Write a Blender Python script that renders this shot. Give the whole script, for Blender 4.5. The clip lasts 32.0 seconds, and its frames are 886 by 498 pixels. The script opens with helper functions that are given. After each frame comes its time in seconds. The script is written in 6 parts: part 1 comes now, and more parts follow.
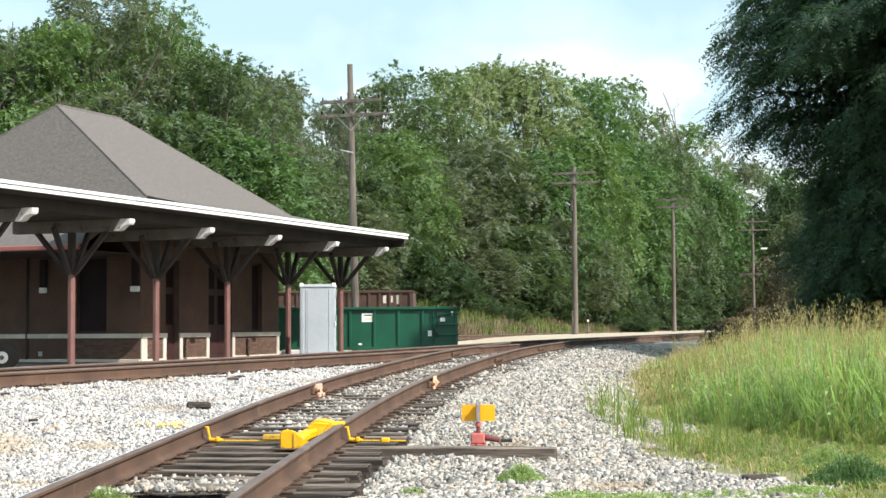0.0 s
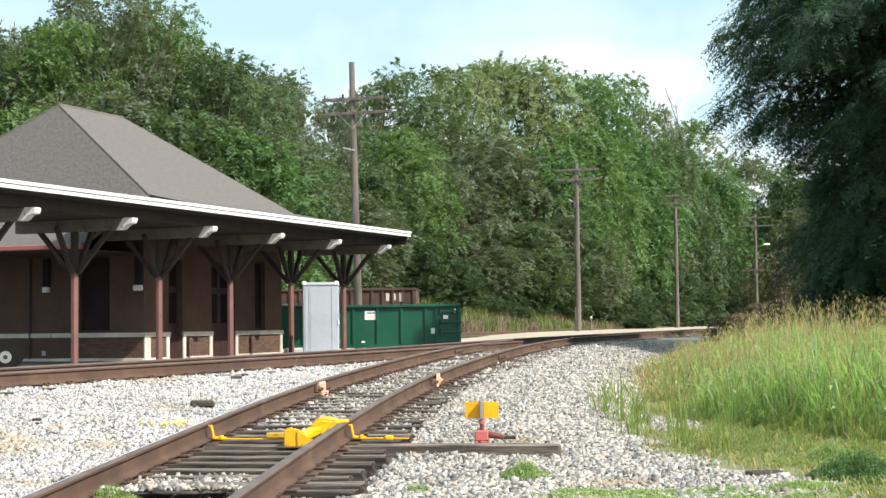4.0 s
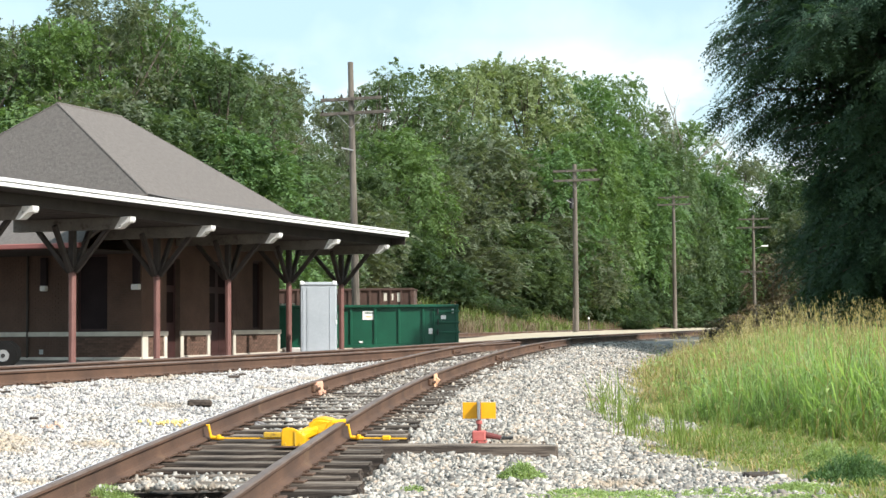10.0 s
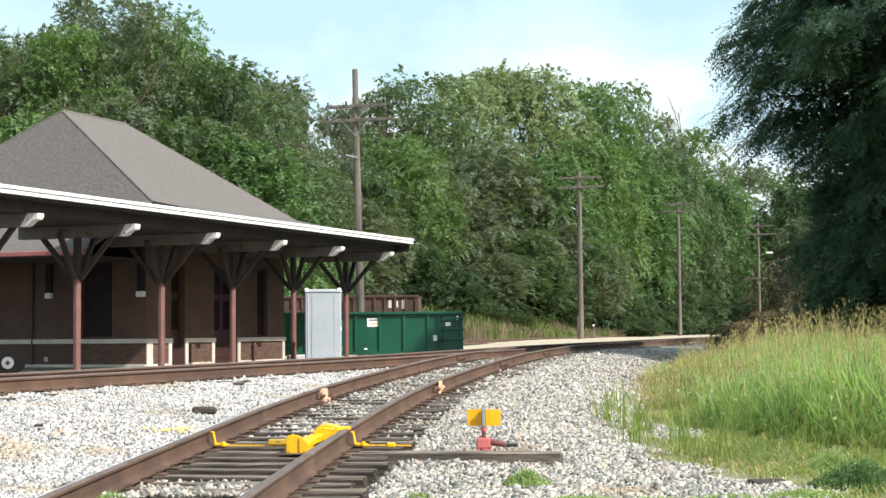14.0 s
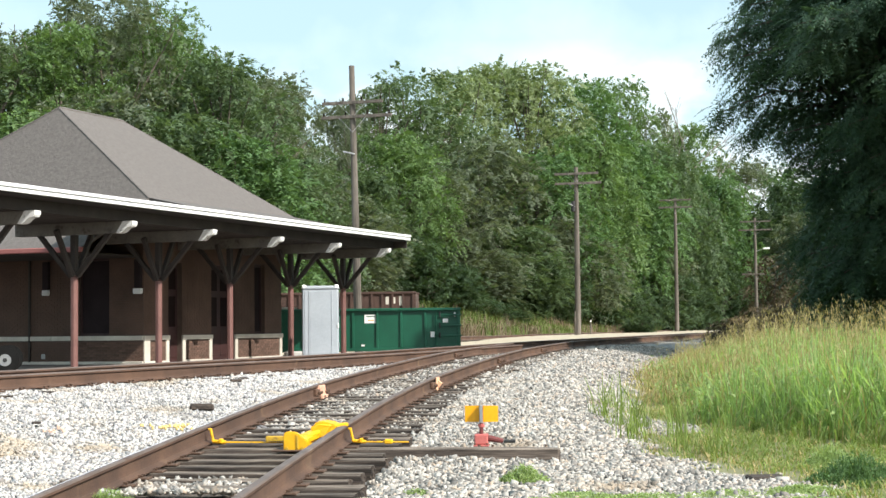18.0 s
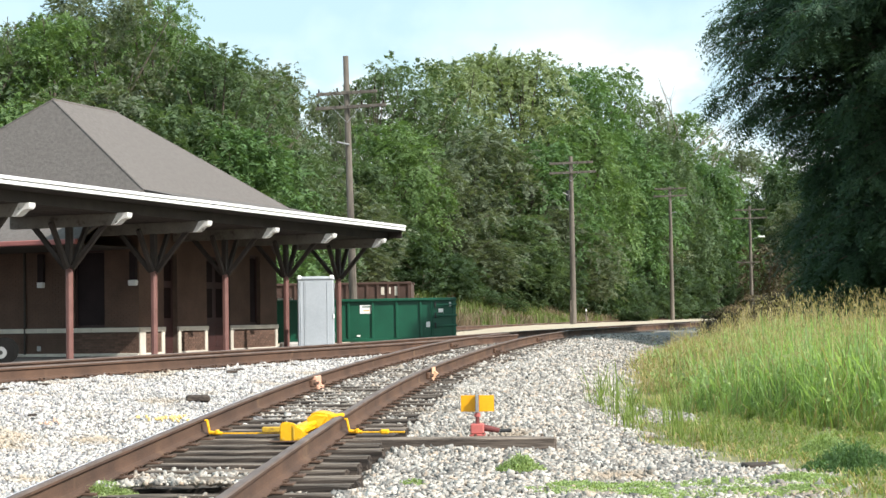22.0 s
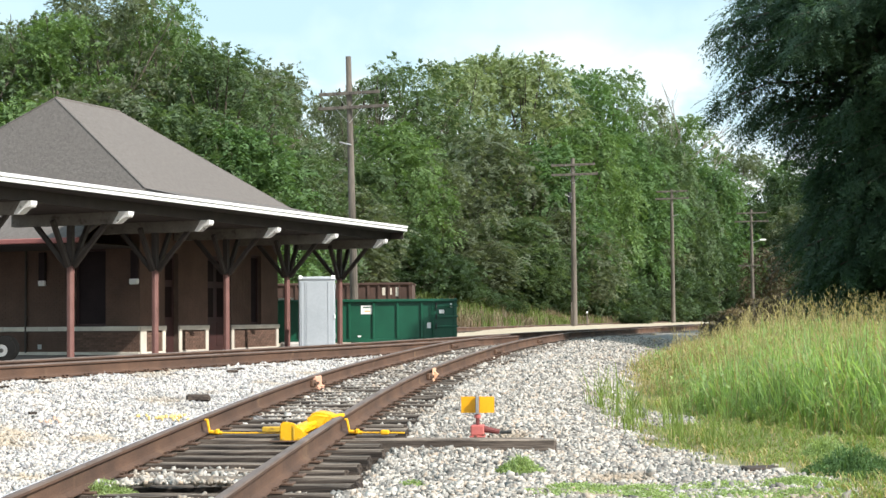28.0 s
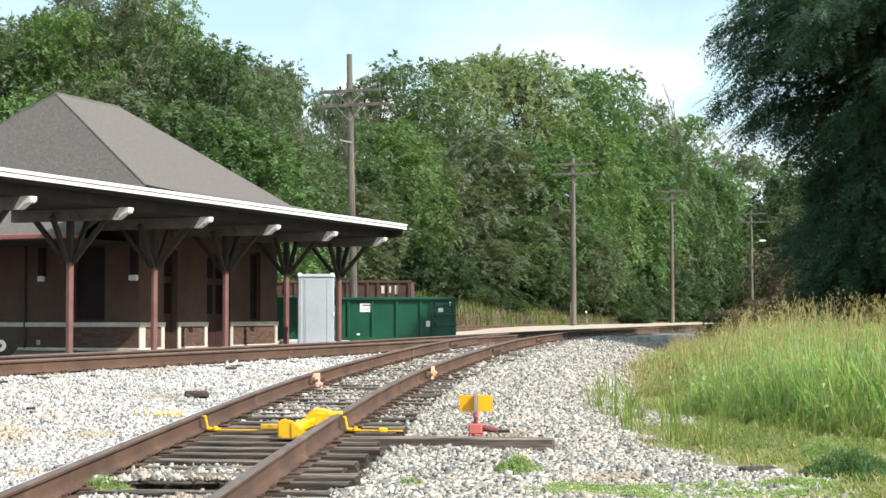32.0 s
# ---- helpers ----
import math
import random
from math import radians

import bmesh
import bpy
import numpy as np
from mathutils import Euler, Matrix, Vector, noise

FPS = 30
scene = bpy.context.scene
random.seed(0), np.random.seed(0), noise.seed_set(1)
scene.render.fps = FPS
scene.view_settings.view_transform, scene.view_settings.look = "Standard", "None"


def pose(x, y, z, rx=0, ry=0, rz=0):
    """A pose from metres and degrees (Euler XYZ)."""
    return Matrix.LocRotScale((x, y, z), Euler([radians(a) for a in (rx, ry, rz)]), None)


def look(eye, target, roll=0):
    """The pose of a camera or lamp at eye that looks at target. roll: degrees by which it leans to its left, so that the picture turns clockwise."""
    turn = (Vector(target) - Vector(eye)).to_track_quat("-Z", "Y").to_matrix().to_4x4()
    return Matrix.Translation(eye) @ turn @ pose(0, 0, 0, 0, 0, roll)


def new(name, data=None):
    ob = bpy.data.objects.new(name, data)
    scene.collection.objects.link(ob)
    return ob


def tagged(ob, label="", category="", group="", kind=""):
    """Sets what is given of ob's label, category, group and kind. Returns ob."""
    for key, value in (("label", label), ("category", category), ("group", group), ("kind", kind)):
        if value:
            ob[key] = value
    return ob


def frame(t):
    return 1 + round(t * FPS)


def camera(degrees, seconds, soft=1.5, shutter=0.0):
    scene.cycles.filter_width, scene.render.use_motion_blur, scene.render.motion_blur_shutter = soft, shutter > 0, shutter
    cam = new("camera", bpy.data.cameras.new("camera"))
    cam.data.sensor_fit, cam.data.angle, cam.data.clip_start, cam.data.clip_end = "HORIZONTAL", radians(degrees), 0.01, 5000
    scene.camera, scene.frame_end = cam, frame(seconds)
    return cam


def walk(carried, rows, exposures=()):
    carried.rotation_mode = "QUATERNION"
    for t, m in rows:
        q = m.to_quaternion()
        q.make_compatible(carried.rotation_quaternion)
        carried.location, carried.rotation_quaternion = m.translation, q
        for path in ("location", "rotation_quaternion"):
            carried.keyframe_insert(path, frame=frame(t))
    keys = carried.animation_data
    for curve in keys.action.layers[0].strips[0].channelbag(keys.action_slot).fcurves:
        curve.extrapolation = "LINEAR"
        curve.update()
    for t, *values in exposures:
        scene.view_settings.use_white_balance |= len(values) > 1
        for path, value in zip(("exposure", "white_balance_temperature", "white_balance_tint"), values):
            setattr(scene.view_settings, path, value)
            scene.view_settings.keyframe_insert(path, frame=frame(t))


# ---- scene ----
EYE = (0.0, 0.0, 1.0)
cam = camera(31.7, 32.0)


def aim(yaw, pitch, roll):
    """A handheld pose: turned left by yaw, up by pitch, leaning by roll, in degrees."""
    y, p = radians(yaw), radians(pitch)
    way = Vector((-math.sin(y) * math.cos(p), math.cos(y) * math.cos(p), math.sin(p)))
    return look(EYE, Vector(EYE) + way * 10, roll)


walk(cam, [
    (0.0, aim(0.030, 2.834, -0.382)),
    (0.5, aim(-0.007, 2.912, -0.331)),
    (1.0, aim(-0.036, 2.990, -0.258)),
    (1.5, aim(-0.001, 3.058, -0.361)),
    (2.0, aim(0.058, 3.055, -0.400)),
    (2.5, aim(0.084, 2.988, -0.425)),
    (3.0, aim(0.080, 2.873, -0.482)),
    (3.5, aim(0.063, 2.779, -0.609)),
    (5.5, aim(0.287, 2.664, -0.764)),
    (6.0, aim(0.263, 2.573, -0.706)),
    (6.5, aim(0.204, 2.615, -0.751)),
    (7.0, aim(0.143, 2.742, -0.717)),
    (7.5, aim(0.153, 2.849, -0.478)),
    (8.0, aim(0.119, 2.894, -0.432)),
    (8.5, aim(0.029, 2.881, -0.261)),
    (9.0, aim(0.000, 2.882, -0.300)),
    (9.5, aim(0.029, 2.819, -0.287)),
    (10.0, aim(0.057, 2.750, -0.436)),
    (10.5, aim(0.089, 2.761, -0.536)),
    (11.0, aim(0.031, 2.732, -0.515)),
    (11.5, aim(-0.033, 2.684, -0.510)),
    (12.0, aim(-0.068, 2.623, -0.451)),
    (12.5, aim(-0.072, 2.623, -0.378)),
    (13.0, aim(-0.000, 2.744, -0.400)),
    (13.5, aim(0.093, 2.909, -0.340)),
    (14.0, aim(0.222, 3.008, -0.472)),
    (14.5, aim(0.322, 3.040, -0.621)),
    (16.5, aim(0.236, 2.912, -0.548)),
    (17.0, aim(0.162, 2.862, -0.695)),
    (17.5, aim(0.136, 2.863, -0.715)),
    (18.0, aim(0.119, 2.872, -0.601)),
    (18.5, aim(0.077, 2.806, -0.453)),
    (19.0, aim(0.022, 2.700, -0.524)),
    (19.5, aim(-0.031, 2.633, -0.795)),
    (20.0, aim(-0.088, 2.545, -0.923)),
    (20.5, aim(-0.058, 2.461, -0.871)),
    (21.0, aim(-0.069, 2.463, -0.895)),
    (21.5, aim(-0.087, 2.477, -0.903)),
    (22.0, aim(-0.054, 2.501, -0.932)),
    (22.5, aim(-0.020, 2.491, -0.850)),
    (23.0, aim(0.024, 2.501, -0.513)),
    (23.5, aim(0.022, 2.502, -0.487)),
    (24.0, aim(0.025, 2.529, -0.448)),
    (24.5, aim(0.026, 2.548, -0.499)),
    (25.0, aim(0.043, 2.605, -0.623)),
    (25.5, aim(0.069, 2.579, -0.780)),
    (27.5, aim(-0.026, 2.575, -0.704)),
    (28.0, aim(-0.005, 2.540, -0.517)),
    (28.5, aim(-0.035, 2.495, -0.414)),
    (29.0, aim(-0.067, 2.545, -0.434)),
    (29.5, aim(-0.108, 2.554, -0.454)),
    (30.0, aim(-0.110, 2.559, -0.612)),
    (30.5, aim(-0.103, 2.548, -0.501)),
    (31.0, aim(-0.094, 2.503, -0.182)),
    (31.5, aim(-0.056, 2.465, -0.088)),
    (32.0, aim(-0.023, 2.484, -0.085)),
])

# ---- world and sun ----
SUN_WAY = Vector((0.797, -0.603, 0.0)).normalized()
SUN_EL = radians(40)
world = bpy.data.worlds.new("sky")
scene.world = world
world.use_nodes = True
wn = world.node_tree
wn.nodes.clear()
w_out = wn.nodes.new("ShaderNodeOutputWorld")
w_bg = wn.nodes.new("ShaderNodeBackground")
w_sky = wn.nodes.new("ShaderNodeTexSky")
w_sky.sky_type, w_sky.sun_disc = "NISHITA", False
w_sky.sun_elevation, w_sky.sun_rotation = SUN_EL, math.atan2(SUN_WAY.x, SUN_WAY.y)
w_sky.air_density, w_sky.dust_density, w_sky.ozone_density = 1.0, 3.0, 1.5
w_bg.inputs["Strength"].default_value = 0.148
# thin summer cloud, denser in drifts
w_cloud, w_soft, w_mix = wn.nodes.new("ShaderNodeTexNoise"), wn.nodes.new("ShaderNodeMapRange"), wn.nodes.new("ShaderNodeMix")
w_cloud.inputs["Scale"].default_value, w_cloud.inputs["Detail"].default_value = 5.0, 7
w_soft.inputs[1].default_value, w_soft.inputs[2].default_value = 0.53, 0.76
w_soft.inputs[3].default_value, w_soft.inputs[4].default_value = 0.0, 0.75
w_mix.data_type = "RGBA"
w_mix.inputs[7].default_value = (5.4, 6.1, 6.3, 1)
w_haze = wn.nodes.new("ShaderNodeMix")
w_haze.data_type = "RGBA"
w_haze.inputs[0].default_value = 0.65
w_haze.inputs[7].default_value = (3.3, 4.6, 5.0, 1)
wn.links.new(w_cloud.outputs[0], w_soft.inputs[0])
wn.links.new(w_soft.outputs[0], w_mix.inputs[0])
wn.links.new(w_sky.outputs[0], w_haze.inputs[6])
wn.links.new(w_haze.outputs[2], w_mix.inputs[6])
# fair-weather heaps low over the horizon, all round
w_dir, w_flat, w_heap = wn.nodes.new("ShaderNodeTexCoord"), wn.nodes.new("ShaderNodeMapping"), wn.nodes.new("ShaderNodeTexNoise")
w_flat.inputs["Scale"].default_value = (1.0, 1.0, 1.9)
w_flat.inputs["Location"].default_value = (0.62, 0.35, 0.12)
w_heap.inputs["Scale"].default_value, w_heap.inputs["Detail"].default_value, w_heap.inputs["Roughness"].default_value = 8.0, 8, 0.55
w_edge, w_part, w_low, w_both, w_top = (wn.nodes.new("ShaderNodeMapRange"), wn.nodes.new("ShaderNodeSeparateXYZ"), wn.nodes.new("ShaderNodeMapRange"),
                                        wn.nodes.new("ShaderNodeMath"), wn.nodes.new("ShaderNodeMix"))
w_edge.inputs[1].default_value, w_edge.inputs[2].default_value = 0.48, 0.66
w_low.inputs[1].default_value, w_low.inputs[2].default_value = 0.182, 0.150
w_both.operation = "MULTIPLY"
w_top.data_type = "RGBA"
w_top.inputs[7].default_value = (6.0, 6.35, 6.5, 1)
wn.links.new(w_dir.outputs["Generated"], w_flat.inputs[0])
wn.links.new(w_flat.outputs[0], w_heap.inputs["Vector"])
wn.links.new(w_heap.outputs[0], w_edge.inputs[0])
wn.links.new(w_dir.outputs["Generated"], w_part.inputs[0])
wn.links.new(w_part.outputs[2], w_low.inputs[0])
wn.links.new(w_edge.outputs[0], w_both.inputs[0])
wn.links.new(w_low.outputs[0], w_both.inputs[1])
wn.links.new(w_both.outputs[0], w_top.inputs[0])
wn.links.new(w_mix.outputs[2], w_top.inputs[6])
wn.links.new(w_top.outputs[2], w_bg.inputs[0])
wn.links.new(w_bg.outputs[0], w_out.inputs[0])

sun = new("sun", bpy.data.lights.new("sun", "SUN"))
sun.data.energy, sun.data.angle, sun.data.color = 4.3, radians(0.6), (1.0, 0.95, 0.885)
sun.matrix_world = look(SUN_WAY * 40 * math.cos(SUN_EL) + Vector((0, 0, 40 * math.sin(SUN_EL))), (0, 0, 0))
scene.view_settings.exposure = 0.63


# ---- materials ----
def shade(name, dark, light, rough=0.8, size=3.0, fine=40.0, bump=0.3, depth=0.01, metal=0.0, vary=0.0, island=False,
          through_light=0.0, stain=None, stain_size=1.0, stain_at=0.6, spec=0.5, stretch=None, span=(0.5, 1.1)):
    """A surface of two tones at two scales, with relief, an own tone for each piece and stains."""
    m = bpy.data.materials.new(name)
    m.use_nodes = True
    nt = m.node_tree
    nodes, links = nt.nodes, nt.links
    bsdf = nodes["Principled BSDF"]
    tc = nodes.new("ShaderNodeTexCoord")
    big, small = nodes.new("ShaderNodeTexNoise"), nodes.new("ShaderNodeTexNoise")
    big.inputs["Scale"].default_value, small.inputs["Scale"].default_value = size, fine
    big.inputs["Detail"].default_value, small.inputs["Detail"].default_value = 5, 4
    place = nodes.new("ShaderNodeMapping")
    place.inputs["Scale"].default_value = stretch or (1, 1, 1)
    links.new(tc.outputs["Object"], place.inputs["Vector"])
    for n in (big, small):
        links.new(place.outputs[0], n.inputs["Vector"])
    add = nodes.new("ShaderNodeMath")
    add.operation = "MULTIPLY_ADD"
    links.new(small.outputs[0], add.inputs[0])
    add.inputs[1].default_value = 0.6
    links.new(big.outputs[0], add.inputs[2])
    ramp = nodes.new("ShaderNodeMapRange")
    ramp.inputs[1].default_value, ramp.inputs[2].default_value = span
    links.new(add.outputs[0], ramp.inputs[0])
    mix = nodes.new("ShaderNodeMix")
    mix.data_type = "RGBA"
    mix.inputs[6].default_value, mix.inputs[7].default_value = (*dark, 1), (*light, 1)
    links.new(ramp.outputs[0], mix.inputs[0])
    colour = mix.outputs[2]
    if stain:
        st = nodes.new("ShaderNodeTexNoise")
        st.inputs["Scale"].default_value, st.inputs["Detail"].default_value = stain_size, 6
        links.new(place.outputs[0], st.inputs["Vector"])
        sr = nodes.new("ShaderNodeMapRange")
        sr.inputs[1].default_value, sr.inputs[2].default_value = stain_at, stain_at + 0.12
        links.new(st.outputs[0], sr.inputs[0])
        sm = nodes.new("ShaderNodeMix")
        sm.data_type = "RGBA"
        sm.inputs[7].default_value = (*stain, 1)
        links.new(sr.outputs[0], sm.inputs[0])
        links.new(colour, sm.inputs[6])
        colour = sm.outputs[2]
    if vary:
        if island:
            src = nodes.new("ShaderNodeNewGeometry").outputs["Random Per Island"]
        else:
            src = nodes.new("ShaderNodeObjectInfo").outputs["Random"]
        vr = nodes.new("ShaderNodeMapRange")
        vr.inputs[3].default_value, vr.inputs[4].default_value = 1 - vary, 1 + vary
        links.new(src, vr.inputs[0])
        vm = nodes.new("ShaderNodeMix")
        vm.data_type, vm.blend_type = "RGBA", "MULTIPLY"
        vm.inputs[0].default_value = 1
        links.new(colour, vm.inputs[6])
        links.new(vr.outputs[0], vm.inputs[7])
        colour = vm.outputs[2]
    links.new(colour, bsdf.inputs["Base Color"])
    bsdf.inputs["Roughness"].default_value = rough
    bsdf.inputs["Metallic"].default_value = metal
    bsdf.inputs["Specular IOR Level"].default_value = spec
    if bump:
        b = nodes.new("ShaderNodeBump")
        b.inputs["Strength"].default_value, b.inputs["Distance"].default_value = bump, depth
        links.new(add.outputs[0], b.inputs["Height"])
        links.new(b.outputs[0], bsdf.inputs["Normal"])
    if through_light:
        tr = nodes.new("ShaderNodeBsdfTranslucent")
        tm = nodes.new("ShaderNodeMix")
        tm.data_type, tm.blend_type = "RGBA", "MULTIPLY"
        tm.inputs[0].default_value = 1
        tm.inputs[7].default_value = (1.25, 1.3, 0.6, 1)
        links.new(colour, tm.inputs[6])
        links.new(tm.outputs[2], tr.inputs["Color"])
        ms = nodes.new("ShaderNodeMixShader")
        ms.inputs[0].default_value = through_light
        links.new(bsdf.outputs[0], ms.inputs[1])
        links.new(tr.outputs[0], ms.inputs[2])
        links.new(ms.outputs[0], nodes["Material Output"].inputs["Surface"])
    return m


def stony(name, tones, rough=0.85, patch=(0.46, 0.37, 0.26), patch_at=0.56):
    """Crushed stone: every stone has a tone of its own, with grain and earthy patches."""
    m = shade(name, (0.72, 0.72, 0.72), (1.0, 1.0, 1.0), rough, 3.0, 70, 0.5, 0.006)
    nodes, links = m.node_tree.nodes, m.node_tree.links
    bsdf = nodes["Principled BSDF"]
    grain = bsdf.inputs["Base Color"].links[0].from_socket
    ramp = nodes.new("ShaderNodeValToRGB")
    for i, (at, tone) in enumerate(tones):
        e = ramp.color_ramp.elements[i] if i < 2 else ramp.color_ramp.elements.new(at)
        e.position, e.color = at, (*tone, 1)
    links.new(nodes.new("ShaderNodeNewGeometry").outputs["Random Per Island"], ramp.inputs[0])
    place, spot, near = nodes.new("ShaderNodeTexCoord"), nodes.new("ShaderNodeTexNoise"), nodes.new("ShaderNodeMapRange")
    spot.inputs["Scale"].default_value, spot.inputs["Detail"].default_value = 0.8, 6
    near.inputs[1].default_value, near.inputs[2].default_value, near.inputs[4].default_value = patch_at, patch_at + 0.13, 0.75
    links.new(place.outputs["Object"], spot.inputs["Vector"])
    links.new(spot.outputs[0], near.inputs[0])
    earth, both = nodes.new("ShaderNodeMix"), nodes.new("ShaderNodeMix")
    earth.data_type = both.data_type = "RGBA"
    earth.inputs[7].default_value = (*patch, 1)
    both.blend_type = "MULTIPLY"
    both.inputs[0].default_value = 1
    links.new(near.outputs[0], earth.inputs[0])
    links.new(ramp.outputs[0], earth.inputs[6])
    links.new(earth.outputs[2], both.inputs[6])
    links.new(grain, both.inputs[7])
    links.new(both.outputs[2], bsdf.inputs["Base Color"])
    return m


M = {}
M["ballast"] = shade("ballast", (0.12, 0.113, 0.103), (0.34, 0.322, 0.295), 0.9, 1.5, 26, 1.0, 0.03, stain=(0.36, 0.28, 0.19), stain_size=0.8, stain_at=0.60)
M["stone"] = stony("stone", ((0.0, (0.19, 0.185, 0.187)), (0.18, (0.37, 0.36, 0.36)), (0.40, (0.54, 0.522, 0.505)), (0.64, (0.65, 0.63, 0.607)), (0.84, (0.56, 0.49, 0.415)), (1.0, (0.76, 0.745, 0.72))))
M["old_stone"] = stony("old_stone", ((0.0, (0.12, 0.112, 0.102)), (0.25, (0.27, 0.255, 0.232)), (0.5, (0.43, 0.405, 0.365)), (0.72, (0.56, 0.53, 0.48)), (0.86, (0.46, 0.365, 0.28)), (1.0, (0.69, 0.66, 0.60))), patch=(0.37, 0.29, 0.205))
M["road"] = shade("road", (0.36, 0.30, 0.215), (0.53, 0.455, 0.34), 0.95, 0.6, 14, 0.4, 0.02)
M["soil"] = shade("soil", (0.13, 0.135, 0.062), (0.25, 0.235, 0.12), 0.95, 0.5, 9, 0.6, 0.03)
M["bank"] = shade("bank", (0.13, 0.095, 0.05), (0.33, 0.24, 0.155), 0.95, 0.35, 6, 0.6, 0.05)
M["rail_side"] = shade("rail_side", (0.056, 0.031, 0.021), (0.125, 0.068, 0.042), 0.85, 1.5, 60, 0.3, 0.003, stain=(0.155, 0.094, 0.056), stain_size=2.0, stain_at=0.62, span=(0.6, 1.0))
M["rail_top"] = shade("rail_top", (0.105, 0.075, 0.062), (0.20, 0.155, 0.135), 0.62, 2.0, 80, 0.08, 0.001, metal=0.2, stain=(0.10, 0.06, 0.045), stain_size=3.0, stain_at=0.58)
# highlight painted as a pale strip along the rail head's left edge
M["rail_painted_glint"] = shade("rail_painted_glint", (0.56, 0.55, 0.60), (0.80, 0.79, 0.84), 0.4, 3.0, 60, 0.05, 0.001, stain=(0.36, 0.32, 0.31), stain_size=4.0, stain_at=0.66)
# weathered tie tops; creosoted sides darkened further, shade put into the colour
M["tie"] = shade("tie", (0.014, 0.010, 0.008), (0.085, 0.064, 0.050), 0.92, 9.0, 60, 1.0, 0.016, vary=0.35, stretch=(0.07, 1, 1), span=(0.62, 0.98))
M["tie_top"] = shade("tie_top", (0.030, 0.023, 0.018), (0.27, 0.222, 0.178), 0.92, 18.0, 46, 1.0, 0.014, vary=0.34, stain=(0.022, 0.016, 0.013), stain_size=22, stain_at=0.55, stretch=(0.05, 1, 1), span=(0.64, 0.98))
M["tie_side_shaded"] = shade("tie_side_shaded", (0.045, 0.034, 0.028), (0.185, 0.146, 0.118), 0.92, 9.0, 60, 1.0, 0.014, stain=(0.03, 0.022, 0.018), stain_size=18, stain_at=0.56, stretch=(0.06, 1, 1), span=(0.62, 0.98))
M["plate"] = shade("plate", (0.05, 0.03, 0.022), (0.12, 0.07, 0.045), 0.8, 8, 60, 0.3, 0.003)
M["yellow"] = shade("yellow", (0.74, 0.37, 0.004), (0.86, 0.47, 0.008), 0.5, 5, 40, 0.2, 0.003, stain=(0.36, 0.17, 0.012), stain_size=11, stain_at=0.60)
M["dull_yellow"] = shade("dull_yellow", (0.42, 0.25, 0.02), (0.62, 0.38, 0.03), 0.7, 8, 50, 0.3, 0.002, stain=(0.15, 0.10, 0.04), stain_size=10, stain_at=0.58)
M["amber"] = shade("amber", (0.82, 0.36, 0.003), (0.88, 0.41, 0.006), 0.4, 5, 40, 0.05, 0.001)
M["dark_red"] = shade("dark_red", (0.10, 0.022, 0.022), (0.20, 0.05, 0.045), 0.6, 6, 50, 0.2, 0.002)
M["red_paint"] = shade("red_paint", (0.42, 0.10, 0.09), (0.54, 0.15, 0.13), 0.6, 6, 50, 0.2, 0.002)
M["brick"] = shade("brick", (0.078, 0.046, 0.033), (0.168, 0.098, 0.069), 0.9, 1.2, 30, 0.3, 0.004, vary=0.28)
M["mortar"] = shade("mortar", (0.072, 0.049, 0.038), (0.130, 0.089, 0.069), 0.95, 3, 50, 0.3, 0.003)
M["limestone"] = shade("limestone", (0.44, 0.40, 0.34), (0.66, 0.61, 0.52), 0.85, 2, 40, 0.3, 0.003, vary=0.06)
M["shingle"] = shade("shingle", (0.108, 0.095, 0.087), (0.160, 0.142, 0.131), 0.95, 9.0, 48, 0.9, 0.02)
M["white_trim"] = shade("white_trim", (0.74, 0.74, 0.72), (0.84, 0.84, 0.82), 0.6, 1, 30, 0.1, 0.002)
# rafter paint whitened to its sunlit look, with real chips
M["chipped"] = shade("chipped", (0.80, 0.79, 0.76), (0.88, 0.87, 0.85), 0.7, 3, 30, 0.2, 0.003, stain=(0.22, 0.19, 0.16), stain_size=9, stain_at=0.60)
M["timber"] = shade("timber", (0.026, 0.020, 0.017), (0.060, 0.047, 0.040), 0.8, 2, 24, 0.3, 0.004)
# same paint as the tails, greyed in colour for the canopy's shade
M["rafter_shade_paint"] = shade("rafter_shade_paint", (0.115, 0.100, 0.085), (0.225, 0.203, 0.175), 0.8, 2, 24, 0.3, 0.004, stain=(0.08, 0.068, 0.056), stain_size=5, stain_at=0.60)
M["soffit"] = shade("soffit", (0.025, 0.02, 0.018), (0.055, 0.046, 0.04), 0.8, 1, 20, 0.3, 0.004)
M["post_paint"] = shade("post_paint", (0.140, 0.064, 0.055), (0.225, 0.108, 0.092), 0.6, 2, 30, 0.15, 0.002, stain=(0.12, 0.06, 0.045), stain_size=4, stain_at=0.60)
M["gutter"] = shade("gutter", (0.28, 0.09, 0.08), (0.36, 0.13, 0.11), 0.6, 2, 30, 0.1, 0.002)
M["door"] = shade("door", (0.028, 0.010, 0.009), (0.052, 0.019, 0.017), 0.6, 2, 30, 0.2, 0.003)
M["board"] = shade("board", (0.022, 0.016, 0.017), (0.036, 0.027, 0.028), 0.9, 2, 30, 0.2, 0.003, spec=0.1)
M["glass"] = shade("glass", (0.016, 0.010, 0.010), (0.026, 0.017, 0.016), 0.5, 1, 5, 0.0, spec=0.03)
M["concrete"] = shade("concrete", (0.34, 0.33, 0.31), (0.50, 0.48, 0.45), 0.9, 1, 25, 0.3, 0.004)
M["paver"] = shade("paver", (0.09, 0.07, 0.06), (0.16, 0.13, 0.11), 0.9, 1, 25, 0.3, 0.004)
